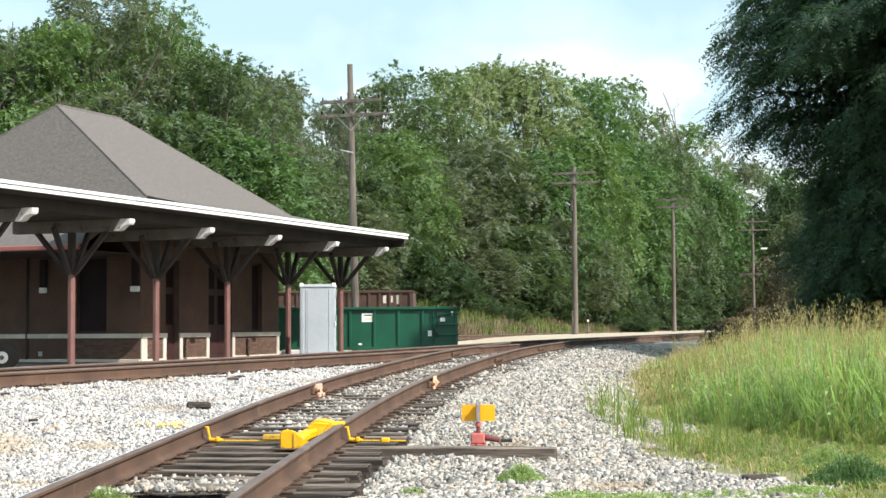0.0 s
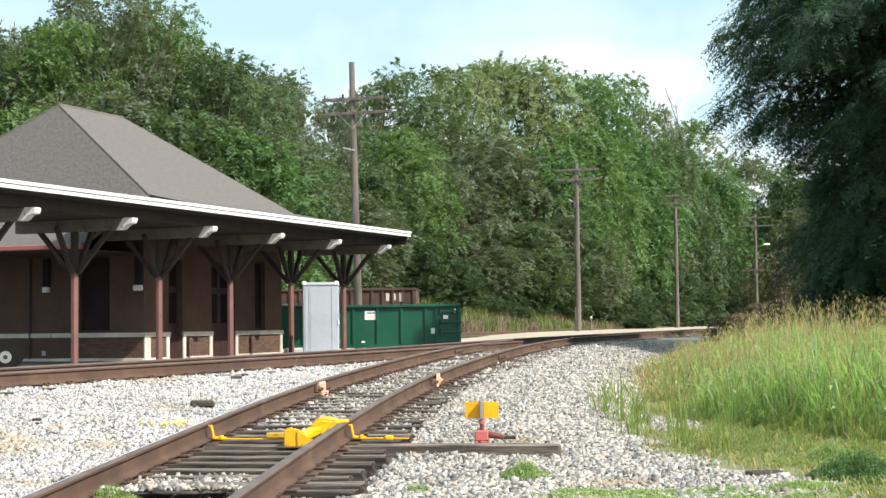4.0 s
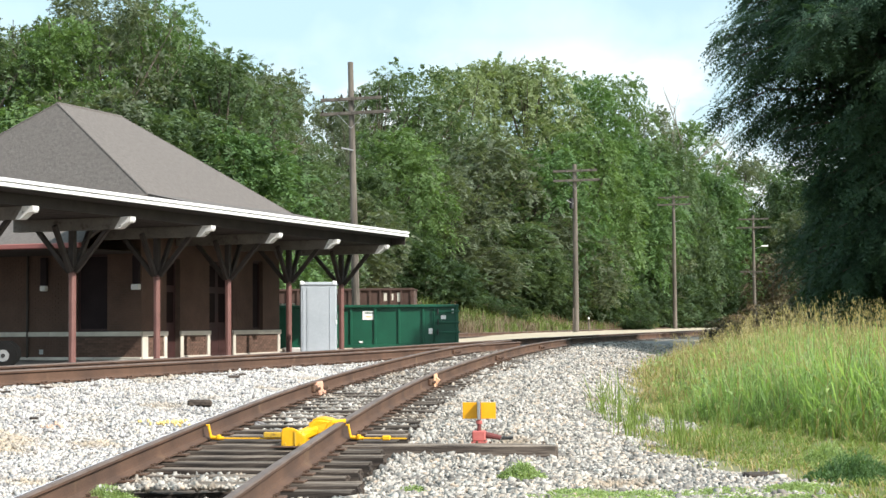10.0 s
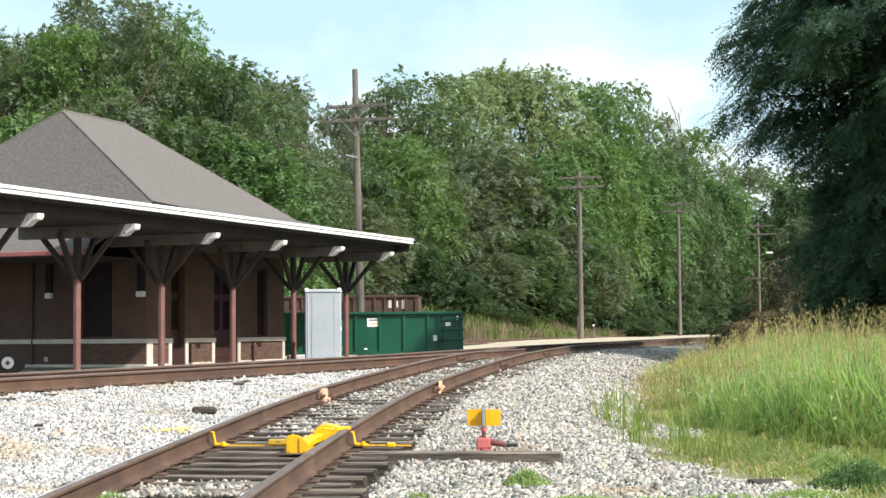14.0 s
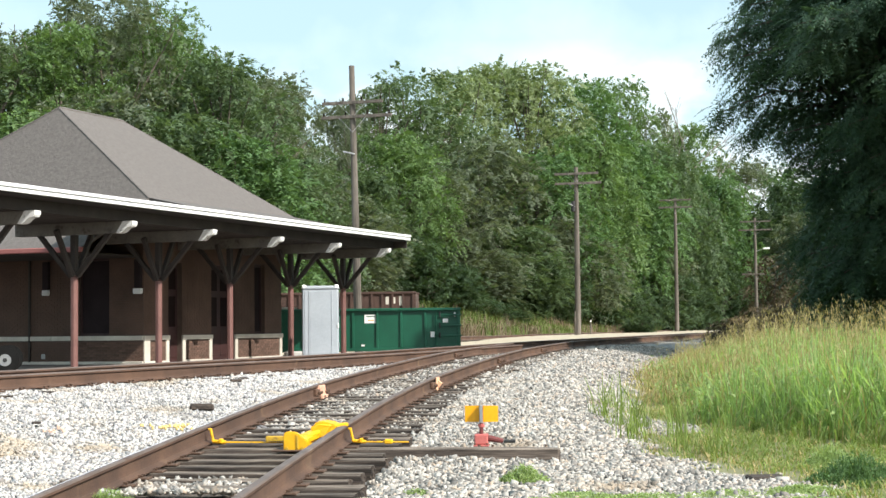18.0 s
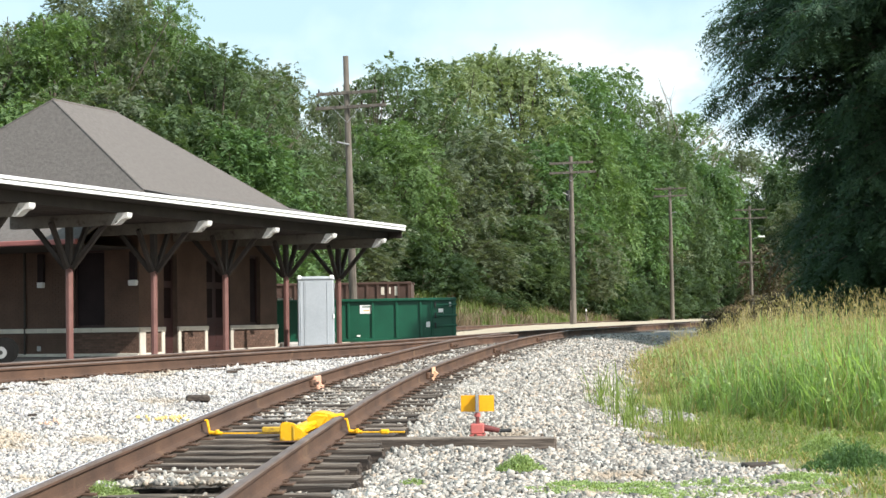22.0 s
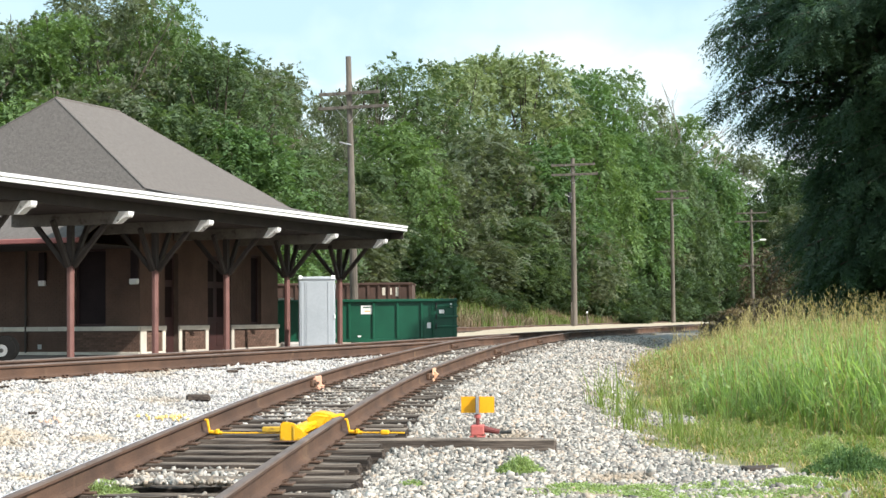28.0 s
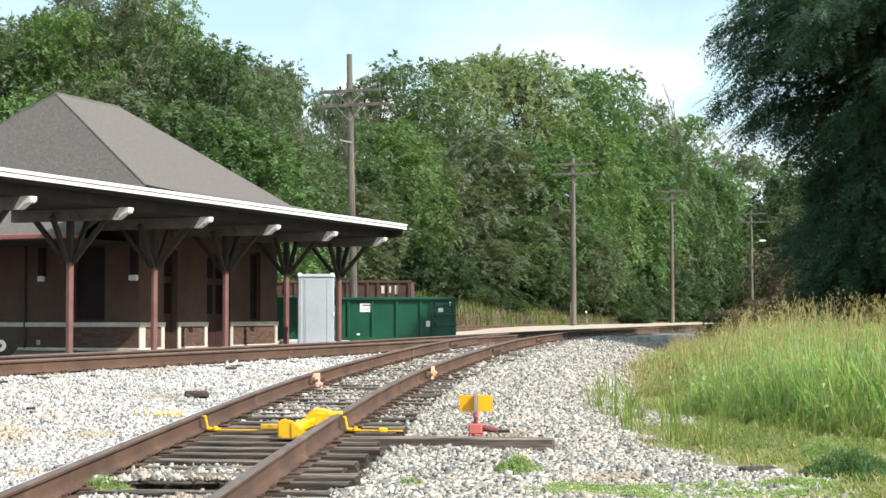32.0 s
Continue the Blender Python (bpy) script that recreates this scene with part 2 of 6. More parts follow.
M["dumpster"] = shade("dumpster", (0.002, 0.062, 0.032), (0.006, 0.098, 0.052), 0.45, 1.5, 20, 0.12, 0.006, stain=(0.02, 0.055, 0.03), stain_size=2, stain_at=0.68)
M["rust"] = shade("rust", (0.038, 0.021, 0.016), (0.098, 0.055, 0.042), 0.9, 1.5, 20, 0.3, 0.005)
M["label"] = shade("label", (0.84, 0.84, 0.82), (0.90, 0.90, 0.88), 0.6, 4, 40, 0.0)
M["black"] = shade("black", (0.012, 0.012, 0.012), (0.03, 0.03, 0.03), 0.7, 5, 40, 0.2, 0.002)
M["rubber"] = shade("rubber", (0.006, 0.006, 0.006), (0.014, 0.014, 0.014), 0.85, 5, 40, 0.2, 0.002, spec=0.15)
M["steel_grey"] = shade("steel_grey", (0.34, 0.37, 0.40), (0.43, 0.46, 0.49), 0.5, 1.2, 20, 0.06, 0.002, stain=(0.34, 0.36, 0.38), stain_size=2.5, stain_at=0.64)
M["pole_wood"] = shade("pole_wood", (0.070, 0.059, 0.048), (0.190, 0.163, 0.136), 0.9, 4.0, 30, 0.6, 0.008, stretch=(1, 1, 0.08), span=(0.6, 1.0))
M["metal"] = shade("metal", (0.38, 0.38, 0.38), (0.55, 0.55, 0.55), 0.4, 3, 40, 0.1, 0.001, metal=0.8)
M["pink_paint"] = shade("pink_paint", (0.62, 0.30, 0.20), (0.80, 0.47, 0.34), 0.7, 12, 60, 0.2, 0.003, stain=(0.2, 0.11, 0.07), stain_size=14, stain_at=0.58)
M["paint_dust"] = shade("paint_dust", (0.60, 0.42, 0.13), (0.72, 0.55, 0.24), 0.85, 12, 60, 0.2, 0.003)
M["salmon_paint"] = shade("salmon_paint", (0.66, 0.36, 0.22), (0.80, 0.50, 0.33), 0.7, 12, 60, 0.2, 0.003)
M["salmon"] = shade("salmon", (0.52, 0.34, 0.25), (0.66, 0.47, 0.37), 0.8, 12, 60, 0.2, 0.003)
M["bark"] = shade("bark", (0.06, 0.048, 0.038), (0.17, 0.14, 0.11), 0.95, 2, 18, 0.8, 0.02)
M["dead_wood"] = shade("dead_wood", (0.22, 0.19, 0.16), (0.40, 0.36, 0.31), 0.9, 2, 18, 0.4, 0.01)


def leafy(name, dark, light, t=0.3, vary=0.34):
    return shade(name, dark, light, 0.55, 0.35, 6.0, 0.0, vary=vary, island=True, through_light=t, spec=0.25)


M["leaf_a"] = leafy("leaf_a", (0.079, 0.123, 0.064), (0.146, 0.206, 0.107), 0.40, 0.26)
M["leaf_b"] = leafy("leaf_b", (0.095, 0.160, 0.060), (0.174, 0.262, 0.106), 0.40, 0.26)
M["leaf_c"] = leafy("leaf_c", (0.104, 0.130, 0.084), (0.178, 0.210, 0.142), 0.40, 0.26)
# darker leaf: the shade low at the wood's foot put into its colour
M["leaf_foot_shade"] = leafy("leaf_foot_shade", (0.045, 0.078, 0.040), (0.092, 0.142, 0.070), 0.40, 0.26)
M["leaf_d"] = leafy("leaf_d", (0.178, 0.228, 0.120), (0.30, 0.355, 0.205), 0.40, 0.26)
M["leaf_e"] = leafy("leaf_e", (0.078, 0.146, 0.058), (0.146, 0.240, 0.102), 0.40, 0.26)
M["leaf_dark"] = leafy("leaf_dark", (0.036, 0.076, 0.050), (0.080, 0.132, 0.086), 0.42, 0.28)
# lighter green that makes up in colour for light missing among these trees
M["leaf_lifted"] = leafy("leaf_lifted", (0.058, 0.112, 0.076), (0.118, 0.182, 0.122), 0.45, 0.28)
M["grass"] = leafy("grass", (0.205, 0.312, 0.118), (0.41, 0.53, 0.255), 0.56, 0.38)
M["lawn"] = leafy("lawn", (0.155, 0.215, 0.062), (0.29, 0.355, 0.125), 0.45, 0.3)
M["dry_grass"] = leafy("dry_grass", (0.30, 0.24, 0.11), (0.50, 0.41, 0.22), 0.35, 0.3)
M["bank_dry"] = leafy("bank_dry", (0.150, 0.115, 0.080), (0.265, 0.205, 0.150), 0.3, 0.3)
M["bank_green"] = leafy("bank_green", (0.09, 0.13, 0.035), (0.17, 0.22, 0.07), 0.3, 0.3)
M["dead_leaf"] = leafy("dead_leaf", (0.068, 0.056, 0.034), (0.122, 0.100, 0.064), 0.25, 0.3)
M["weed"] = leafy("weed", (0.24, 0.32, 0.13), (0.40, 0.49, 0.23), 0.4, 0.3)


# ---- builders ----
def part(name, bm, material, parent=None, label=""):
    me = bpy.data.meshes.new(name)
    bm.to_mesh(me)
    bm.free()
    me.materials.append(material)
    ob = new(name, me)
    ob.parent = parent
    if label:
        tagged(ob, label)
    return ob


def raw(name, verts, faces, material, parent=None):
    me = bpy.data.meshes.new(name)
    me.from_pydata(verts, [], faces)
    me.materials.append(material)
    ob = new(name, me)
    ob.parent = parent
    return ob


def soup(name, verts, corners, material, parent=None, smooth=False):
    """A mesh of many equal polygons, from arrays of vertices and of corner indices (faces x corners)."""
    me = bpy.data.meshes.new(name)
    n, k = corners.shape
    me.vertices.add(len(verts))
    me.vertices.foreach_set("co", np.asarray(verts, np.float32).ravel())
    me.loops.add(n * k)
    me.loops.foreach_set("vertex_index", corners.astype(np.int32).ravel())
    me.polygons.add(n)
    me.polygons.foreach_set("loop_start", np.arange(0, n * k, k, dtype=np.int32))
    if smooth:
        me.polygons.foreach_set("use_smooth", np.ones(n, bool))
    me.update(calc_edges=True)
    me.materials.append(material)
    ob = new(name, me)
    ob.parent = parent
    return ob


def empty(name, m, label="", category="", group="", kind=""):
    ob = new(name)
    ob.matrix_world = m
    return tagged(ob, label, category, group, kind)


def box(bm, x0, x1, y0, y1, z0, z1, bevel=0.0, m=None):
    made = bmesh.ops.create_cube(bm, size=1)["verts"]
    for v in made:
        v.co = Vector(((x0 + x1) / 2 + v.co.x * (x1 - x0), (y0 + y1) / 2 + v.co.y * (y1 - y0), (z0 + z1) / 2 + v.co.z * (z1 - z0)))
    if bevel:
        edges = list({e for v in made for e in v.link_edges})
        made = list({v for f in bmesh.ops.bevel(bm, geom=edges, offset=bevel, segments=1, affect="EDGES")["faces"] for v in f.verts})
    if m is not None:
        bmesh.ops.transform(bm, matrix=m, verts=made)
    return bm


def block(*sizes, bevel=0.0, m=None):
    return box(bmesh.new(), *sizes, bevel=bevel, m=m)


def rod(bm, a, b, r0, r1=None, sides=10):
    a, b = Vector(a), Vector(b)
    made = bmesh.ops.create_cone(bm, cap_ends=True, segments=sides, radius1=r0, radius2=r1 if r1 is not None else r0, depth=(b - a).length)["verts"]
    turn = (b - a).to_track_quat("Z", "Y").to_matrix().to_4x4()
    bmesh.ops.transform(bm, matrix=Matrix.Translation((a + b) / 2) @ turn, verts=made)
    return bm


def beam(bm, a, b, wide, high, bevel=0.0):
    """A squared timber from a to b."""
    a, b = Vector(a), Vector(b)
    turn = (b - a).to_track_quat("Y", "Z").to_matrix().to_4x4()
    long = (b - a).length
    return box(bm, -wide / 2, wide / 2, 0, long, -high / 2, high / 2, bevel, Matrix.Translation(a) @ turn)


def prism(bm, outline, y0, y1):
    """An outline in x, z drawn out from y0 to y1."""
    a = [bm.verts.new((x, y0, z)) for x, z in outline]
    b = [bm.verts.new((x, y1, z)) for x, z in outline]
    bm.faces.new(a)
    bm.faces.new(b[::-1])
    for i in range(len(a)):
        j = (i + 1) % len(a)
        bm.faces.new((a[j], a[i], b[i], b[j]))
    bmesh.ops.recalc_face_normals(bm, faces=bm.faces)
    return bm


def smoothstep(a, b, x):
    u = np.clip((np.asarray(x, float) - a) / (b - a), 0, 1)
    return u * u * (3 - 2 * u)


# ---- the two tracks: ways on the plan, and the rail heads' height ----
SIDING_Y = np.array([3, 7, 11, 14.1, 18.7, 21.6, 26, 29.5, 34, 38.6, 45, 51])
SIDING_X = np.array([-2.75, -2.52, -2.30, -2.10, -1.69, -1.37, -0.78, -0.12, 0.57, 1.32, 2.42, 3.50])
SIDING_Z = np.array([-0.44, -0.32, -0.20, -0.12, 0.05, 0.15, 0.27, 0.37, 0.45, 0.49, 0.51, 0.52])
MAIN_Y = np.array([-10, 8, 21.4, 34.8, 51, 66, 82, 110, 150, 220, 400])
MAIN_X = np.array([-18.55, -11.82, -6.78, -1.78, 3.52, 8.55, 13.95, 23.8, 38.6, 66, 150])
MAIN_Z = np.array([0.41, 0.41, 0.41, 0.435, 0.52, 0.55, 0.57, 0.60, 0.65, 0.7, 1.0])


def softened(ys, xs, at):
    """A smooth way through the knots."""
    knots = np.interp(np.linspace(ys[0], ys[-1], 400), ys, xs)
    fine = np.linspace(ys[0], ys[-1], 400)
    reach = 3.0
    return np.mean([np.interp(np.asarray(at) + o, fine, knots) for o in np.linspace(-reach, reach, 9)], 0)


def siding(y):
    return softened(SIDING_Y, SIDING_X, y), softened(SIDING_Y, SIDING_Z, y)


def main_line(y):
    return softened(MAIN_Y, MAIN_X, y), softened(MAIN_Y, MAIN_Z, y)


def turn_of(way, y):
    return math.atan2(float(way(y + 0.5)[0] - way(y - 0.5)[0]), 1.0)


def height(x, y):
    """The ground's height."""
    x, y = np.asarray(x, float), np.asarray(y, float)
    yy = np.clip(y, 3, 400)
    sx, sz = siding(np.clip(yy, 3, 51))
    mx, mz = main_line(yy)
    past = y > 51
    ds, dm = np.where(past, 99, x - sx), (x - mx) * 0.945
    sz, mz = sz - 0.262 - 0.10 * smoothstep(12.6, 13.4, y) * (1 - smoothstep(17.4, 18.6, y)) * (0.75 + 0.25 * (np.abs(ds) < 1.38)), mz - 0.245
    right = -0.5 + 0.85 * smoothstep(14, 75, y) + 0.3 * smoothstep(75, 300, y)
    left = 0.0 + 0.4 * smoothstep(58, 100, y)
    edge = np.where(past, mx, sx)
    lvl = np.where(past, mz, sz)
    dr = np.where(past, dm, ds)
    shoulder = 1.45
    z = lvl + (right - lvl) * smoothstep(shoulder + 0.7, shoulder + 3.0, dr)
    between = (x > mx) & (x < edge)
    f = smoothstep(0, 1, np.clip((x - mx - 0.9) / np.maximum(edge - mx - 2.0, 0.3), 0, 1))
    z = np.where(between & ~past, mz + (sz - mz) * f, z)
    z = np.where(past & (np.abs(dm) < shoulder), mz, z)
    z = np.where(x <= mx, mz + (left - mz) * smoothstep(1.6, 4.2, -dm), z)
    q = -((x + 3.5) * 0.957 - (y - 60) * 0.29)
    begin = 22 - 18.5 * smoothstep(70, 100, y)
    z = z + np.where(y > 60, 1.7 * smoothstep(begin, begin + 5, q), 0) * smoothstep(60, 80, y)
    return z

# ---- ground ----
def lumps(x, y, s):
    return np.sin(x * 1.7 * s + 1.3) * np.sin(y * 1.3 * s + 0.4) + 0.6 * np.sin(x * 3.9 * s + y * 2.7 * s) + 0.4 * np.sin(x * 7.1 * s - y * 6.3 * s + 2)


def grass_edge(y):
    """Where the gravel ends and the green begins, right of the siding."""
    return np.interp(y, [0, 11, 13.5, 14.6, 16, 18, 22, 30, 40, 50, 62, 120], [1.2, 2.6, 3.3, 3.3, 2.6, 2.2, 2.35, 3.45, 5.1, 7.8, 11.5, 33])


def bare_spot(x, y):
    """A patch of gravel left open behind the first tufts."""
    return ((x - 2.95) / 0.55) ** 2 + ((y - 22.0) / 1.4) ** 2 < 1 + 0.25 * lumps(x, y, 1.9)


def build_ground():
    xs = np.concatenate([-np.geomspace(1500, 14, 40), np.arange(-13.6, 12, 0.3), np.geomspace(12.4, 1500, 44)])
    ys = np.concatenate([-np.geomspace(1500, 4, 20), np.arange(-3, 60, 0.35), np.geomspace(60.5, 1800, 70)])
    gx, gy = np.meshgrid(xs, ys)
    gz = height(gx, gy) + 0.012 * lumps(gx, gy, 1.5)
    verts = np.stack([gx, gy, gz], -1).reshape(-1, 3)
    n, m = len(ys), len(xs)
    i = (np.arange(n - 1)[:, None] * m + np.arange(m - 1)).ravel()
    faces = np.stack([i, i + 1, i + m + 1, i + m], 1)
    ob = soup("ground", verts, faces, M["ballast"], smooth=True)
    for k in ("road", "soil", "bank", "paver"):
        ob.data.materials.append(M[k])
    cx, cy = verts[faces, 0].mean(1), verts[faces, 1].mean(1)
    mx = main_line(np.clip(cy, 0, 400))[0]
    jag = 0.12 * lumps(cx, cy, 2.2)
    kind = np.zeros(len(faces), np.int32)
    kind[cx > grass_edge(cy) + jag] = 2
    kind[bare_spot(cx, cy)] = 0
    kind[(cx > mx + 3.5) & (cy > 62)] = 2
    kind[cx < mx - 2.6 + jag] = 1
    kind[(cx < mx - 2.0) & (cy < 55)] = 4
    q = -((cx + 3.5) * 0.957 - (cy - 60) * 0.29)
    kind[(q > 3.0 + 18 * (1 - smoothstep(70, 100, cy)) + jag * 3) & (cy > 60)] = 3
    kind[(cy < 6) & (cx > -1)] = 2
    ob.data.polygons.foreach_set("material_index", kind)
    return tagged(ob, "ground of white gravel, pale dirt road and weedy soil", "ground", kind="structure")


build_ground()


# ---- rails and ties ----
RAIL_HIGH = 0.20
RAIL = [(-0.070, 0), (0.070, 0), (0.070, 0.012), (0.013, 0.032), (0.009, 0.05), (0.009, 0.118), (0.034, 0.132), (0.036, 0.150), (0.030, 0.164),
        (-0.008, 0.165), (-0.031, 0.161), (-0.036, 0.150), (-0.034, 0.132), (-0.009, 0.118), (-0.009, 0.05), (-0.013, 0.032), (-0.070, 0.012)]
RAIL = [(x * 1.05, z * RAIL_HIGH / 0.164) for x, z in RAIL]


def rail(name, way, offset, y0, y1, parent, step=0.5, sink=0.0, shine=False):
    ys = np.arange(y0, y1 + 1e-6, step)
    k = len(RAIL)
    verts, faces = [], []
    for y in ys:
        x, z = (float(v) for v in way(y))
        a = turn_of(way, y)
        c, s = math.cos(a), math.sin(a)
        for px, pz in RAIL:
            o = offset + px
            verts.append((x + o * c, y - o * s, z - RAIL_HIGH + pz - sink))
    for i in range(len(ys) - 1):
        for j in range(k):
            l = (j + 1) % k
            faces.append((i * k + j, i * k + l, (i + 1) * k + l, (i + 1) * k + j))
    faces += [tuple(range(k))[::-1], tuple((len(ys) - 1) * k + j for j in range(k))]
    ob = raw(name, verts, faces, M["rail_side"], parent)
    ob.data.materials.append(M["rail_top"])
    ob.data.materials.append(M["rail_painted_glint"])
    # shine picks the strip whose bright colour stands in for a glint
    idx = [((2 if shine else 1) if f % k in (9, 10) else 1 if f % k in (7, 8) else 0) if f < (len(ys) - 1) * k else 0 for f in range(len(faces))]
    ob.data.polygons.foreach_set("material_index", idx)
    return ob


G = 0.755


def tie_mesh(seed=0):
    """A weathered tie: worn edges, split ends and a hollowed top."""
    bm = block(-1.3, 1.3, -0.115, 0.115, -0.17, 0.0)
    bmesh.ops.subdivide_edges(bm, edges=bm.edges[:], cuts=6, use_grid_fill=True)
    shift = Vector((seed * 7.3, seed * 3.1, 0))
    for v in bm.verts:
        p = v.co.copy()
        worn = 0.016 if abs(p.y) > 0.11 and p.z > -0.01 else 0.0
        v.co.z -= worn * (0.6 + 0.8 * noise.noise(p * 4 + shift))
        v.co.y *= 1 - worn * 1.5
        v.co += Vector((noise.noise(Vector((p.y * 30, p.z * 22, seed))) * (0.035 if abs(p.x) > 1.25 else 0.0),
                        noise.noise(Vector((p.x * 2.0, p.y * 8, p.z * 8)) + shift) * 0.013,
                        noise.noise(Vector((p.x * 2.5, p.y * 26, p.z * 5)) + shift) * 0.014))
    bm.normal_update()
    me = bpy.data.meshes.new("tie")
    # upward faces take the weathered tone, the rest the shade-darkened one
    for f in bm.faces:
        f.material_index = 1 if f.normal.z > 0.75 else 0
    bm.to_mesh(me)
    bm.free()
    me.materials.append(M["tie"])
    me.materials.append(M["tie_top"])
    return me


def plate_mesh():
    bm = block(-0.16, 0.16, -0.09, 0.09, 0, 0.02, bevel=0.004)
    for dx in (-0.095, 0.095):
        for dy in (-0.05, 0.05):
            box(bm, dx - 0.009, dx + 0.009, dy - 0.009, dy + 0.009, 0.02, 0.032)
            box(bm, dx - (0.028 if dx > 0 else 0.012), dx + (0.012 if dx > 0 else 0.028), dy - 0.014, dy + 0.014, 0.032, 0.043)
    me = bpy.data.meshes.new("tie_plate")
    bm.to_mesh(me)
    bm.free()
    me.materials.append(M["plate"])
    return me


def build_tracks():
    rnd = random.Random(4)
    ties, plate = [tie_mesh(k) for k in range(6)], plate_mesh()
    side = empty("siding_track", Matrix(), "rusty curved siding track on weathered wooden ties", "railway track")
    main = empty("main_track", Matrix(), "rusty main line track bedded in white gravel", "railway track")
    rail("rail", siding, G, 4.5, 50.0, side)
    rail("rail", siding, -G, 4.5, 46.5, side, shine=True)
    rail("rail", main_line, G, 2, 44.5, main, shine=True)
    rail("rail", main_line, -G, 2, 200, main, 1.0)
    rail("rail", main_line, G, 50.05, 200, main, 1.0)

    def lay(way, y, parent, plates, drop):
        x, z = (float(v) for v in way(y))
        a = -turn_of(way, y)
        ob = new("tie", rnd.choice(ties))
        ob.parent = parent
        ob.matrix_local = pose(x + rnd.uniform(-0.10, 0.10), y, z - 0.225 - drop, rnd.uniform(-1.5, 1.5), rnd.uniform(-0.4, 0.4), math.degrees(a) + rnd.uniform(-1, 1)) @ Matrix.Diagonal((1, rnd.uniform(0.9, 1.1), 1, 1))
        if plates:
            for o in (-G, G):
                pl = new("tie_plate", plate)
                pl.parent = parent
                pl.matrix_local = pose(x + o * math.cos(a), y + o * math.sin(a), z - 0.221, 0, 0, math.degrees(a))

    y = 6.0
    while y < 46:
        if abs(y - HEAD_Y) > 0.3:
            lay(siding, y, side, y < 34, 0.0)
            TIE_ROWS.append(y)
        y += 0.5 + rnd.uniform(-0.035, 0.035)
    y = 14.0
    while y < 95:
        lay(main_line, y, main, y < 40, 0.012)
        y += 0.52 if y < 55 else 0.6
    return side, main


HEAD_Y = 16.6
TIE_ROWS = [HEAD_Y]
side_track, main_track = build_tracks()


# ---- ballast stones ----
def scatter_stones():
    rng = np.random.default_rng(5)
    n = 760000
    y = 8.5 + 45 * rng.random(n) ** 1.6
    x = rng.uniform(-13, 8, n)
    sx, sz = siding(np.clip(y, 3, 51))
    mx, mz = main_line(y)
    edge = grass_edge(y) + 0.15 * lumps(x, y, 2.2)
    ok = (x > mx - 1.7) & ((x < edge + 0.25 * rng.random(n)) | bare_spot(x, y)) & (np.abs(x / y) < 0.34)
    rows = np.sort(np.array(TIE_ROWS))
    along = y + (x - sx) * 0.10
    k = np.clip(np.searchsorted(rows, along), 1, len(rows) - 1)
    gap = np.minimum(np.abs(along - rows[k]), np.abs(along - rows[k - 1]))
    bare = (rng.random(n) > 0.08 + 0.80 * smoothstep(17.3, 18.6, y)) & ((y > 14.15 + 0.1 * lumps(x, y, 1.4)) | (x > sx + 0.6))
    covered = rng.random(n) < 0.10 + 0.55 * smoothstep(22, 30, y)
    on_tie = (np.abs(x - sx) < 1.32) & (bare | ((gap < 0.125) & ~covered))
    on_tie |= (x > sx + 0.8) & (x < sx + 1.35) & (y > 13) & (y < 27) & (rng.random(n) > 0.35)
    on_tie |= (np.abs(y - HEAD_Y + (x - sx) * 0.09) < 0.14) & (x > sx) & (x < sx + 3.05)
    ok &= ~on_tie & (rng.random(n) < 1.0 - 0.72 * smoothstep(22, 38, y))
    for way in (siding, main_line):
        cx = way(np.clip(y, 3, 51))[0]
        for o in (-G, G):
            ok &= np.abs(x - cx - o) > 0.10
    x, y = x[ok], y[ok]
    n = len(x)
    sx = siding(np.clip(y, 3, 51))[0]
    z = height(x, y) + 0.012 * lumps(x, y, 1.5) + 0.10 * ((np.abs(x - sx) < 0.7) & (y < 14.4) & (y > 12.6))
    size = (0.0095 + 0.0145 * rng.random(n) ** 1.3) * (1 + 0.5 * (rng.random(n) > 0.95)) * (1 + 0.35 * smoothstep(19, 26, y))
    old = x > sx - 0.6 + 0.2 * lumps(x, y, 0.7)
    size = size * np.where(old, 1.22, 1.0)
    six = np.array([(1, 0, 0), (-1, 0, 0), (0, 1, 0), (0, -1, 0), (0, 0, 1), (0, 0, -1)], float)
    six_f = np.array([(0, 2, 4), (2, 1, 4), (1, 3, 4), (3, 0, 4), (2, 0, 5), (1, 2, 5), (3, 1, 5), (0, 3, 5)])
    eight = np.array([(a, b, c) for a in (-1, 1) for b in (-1, 1) for c in (-1, 1)], float) * 0.72
    eight_f = np.array([(0, 1, 3), (0, 3, 2), (4, 6, 7), (4, 7, 5), (0, 4, 5), (0, 5, 1), (2, 3, 7), (2, 7, 6), (0, 2, 6), (0, 6, 4), (1, 5, 7), (1, 7, 3)])

    def stones(mask, corners, tris, jitter):
        k = int(mask.sum())
        v = (corners[None] + rng.uniform(-jitter, jitter, (k, len(corners), 3))) * rng.uniform(0.5, 1.3, (k, 1, 3)) * np.array([1.3, 0.95, 0.75])
        a, b = rng.uniform(0, 2 * np.pi, k), rng.normal(0, 0.6, k)
        c, t = np.cos(b)[:, None], np.sin(b)[:, None]
        vx, vz = v[..., 0] * c - v[..., 2] * t, v[..., 0] * t + v[..., 2] * c
        c, t = np.cos(a)[:, None], np.sin(a)[:, None]
        vx, vy = vx * c - v[..., 1] * t, vx * t + v[..., 1] * c
        g = size[mask]
        verts = np.stack([vx, vy, vz], -1) * g[:, None, None] + np.stack([x[mask], y[mask], z[mask] + g * 0.45], -1)[:, None]
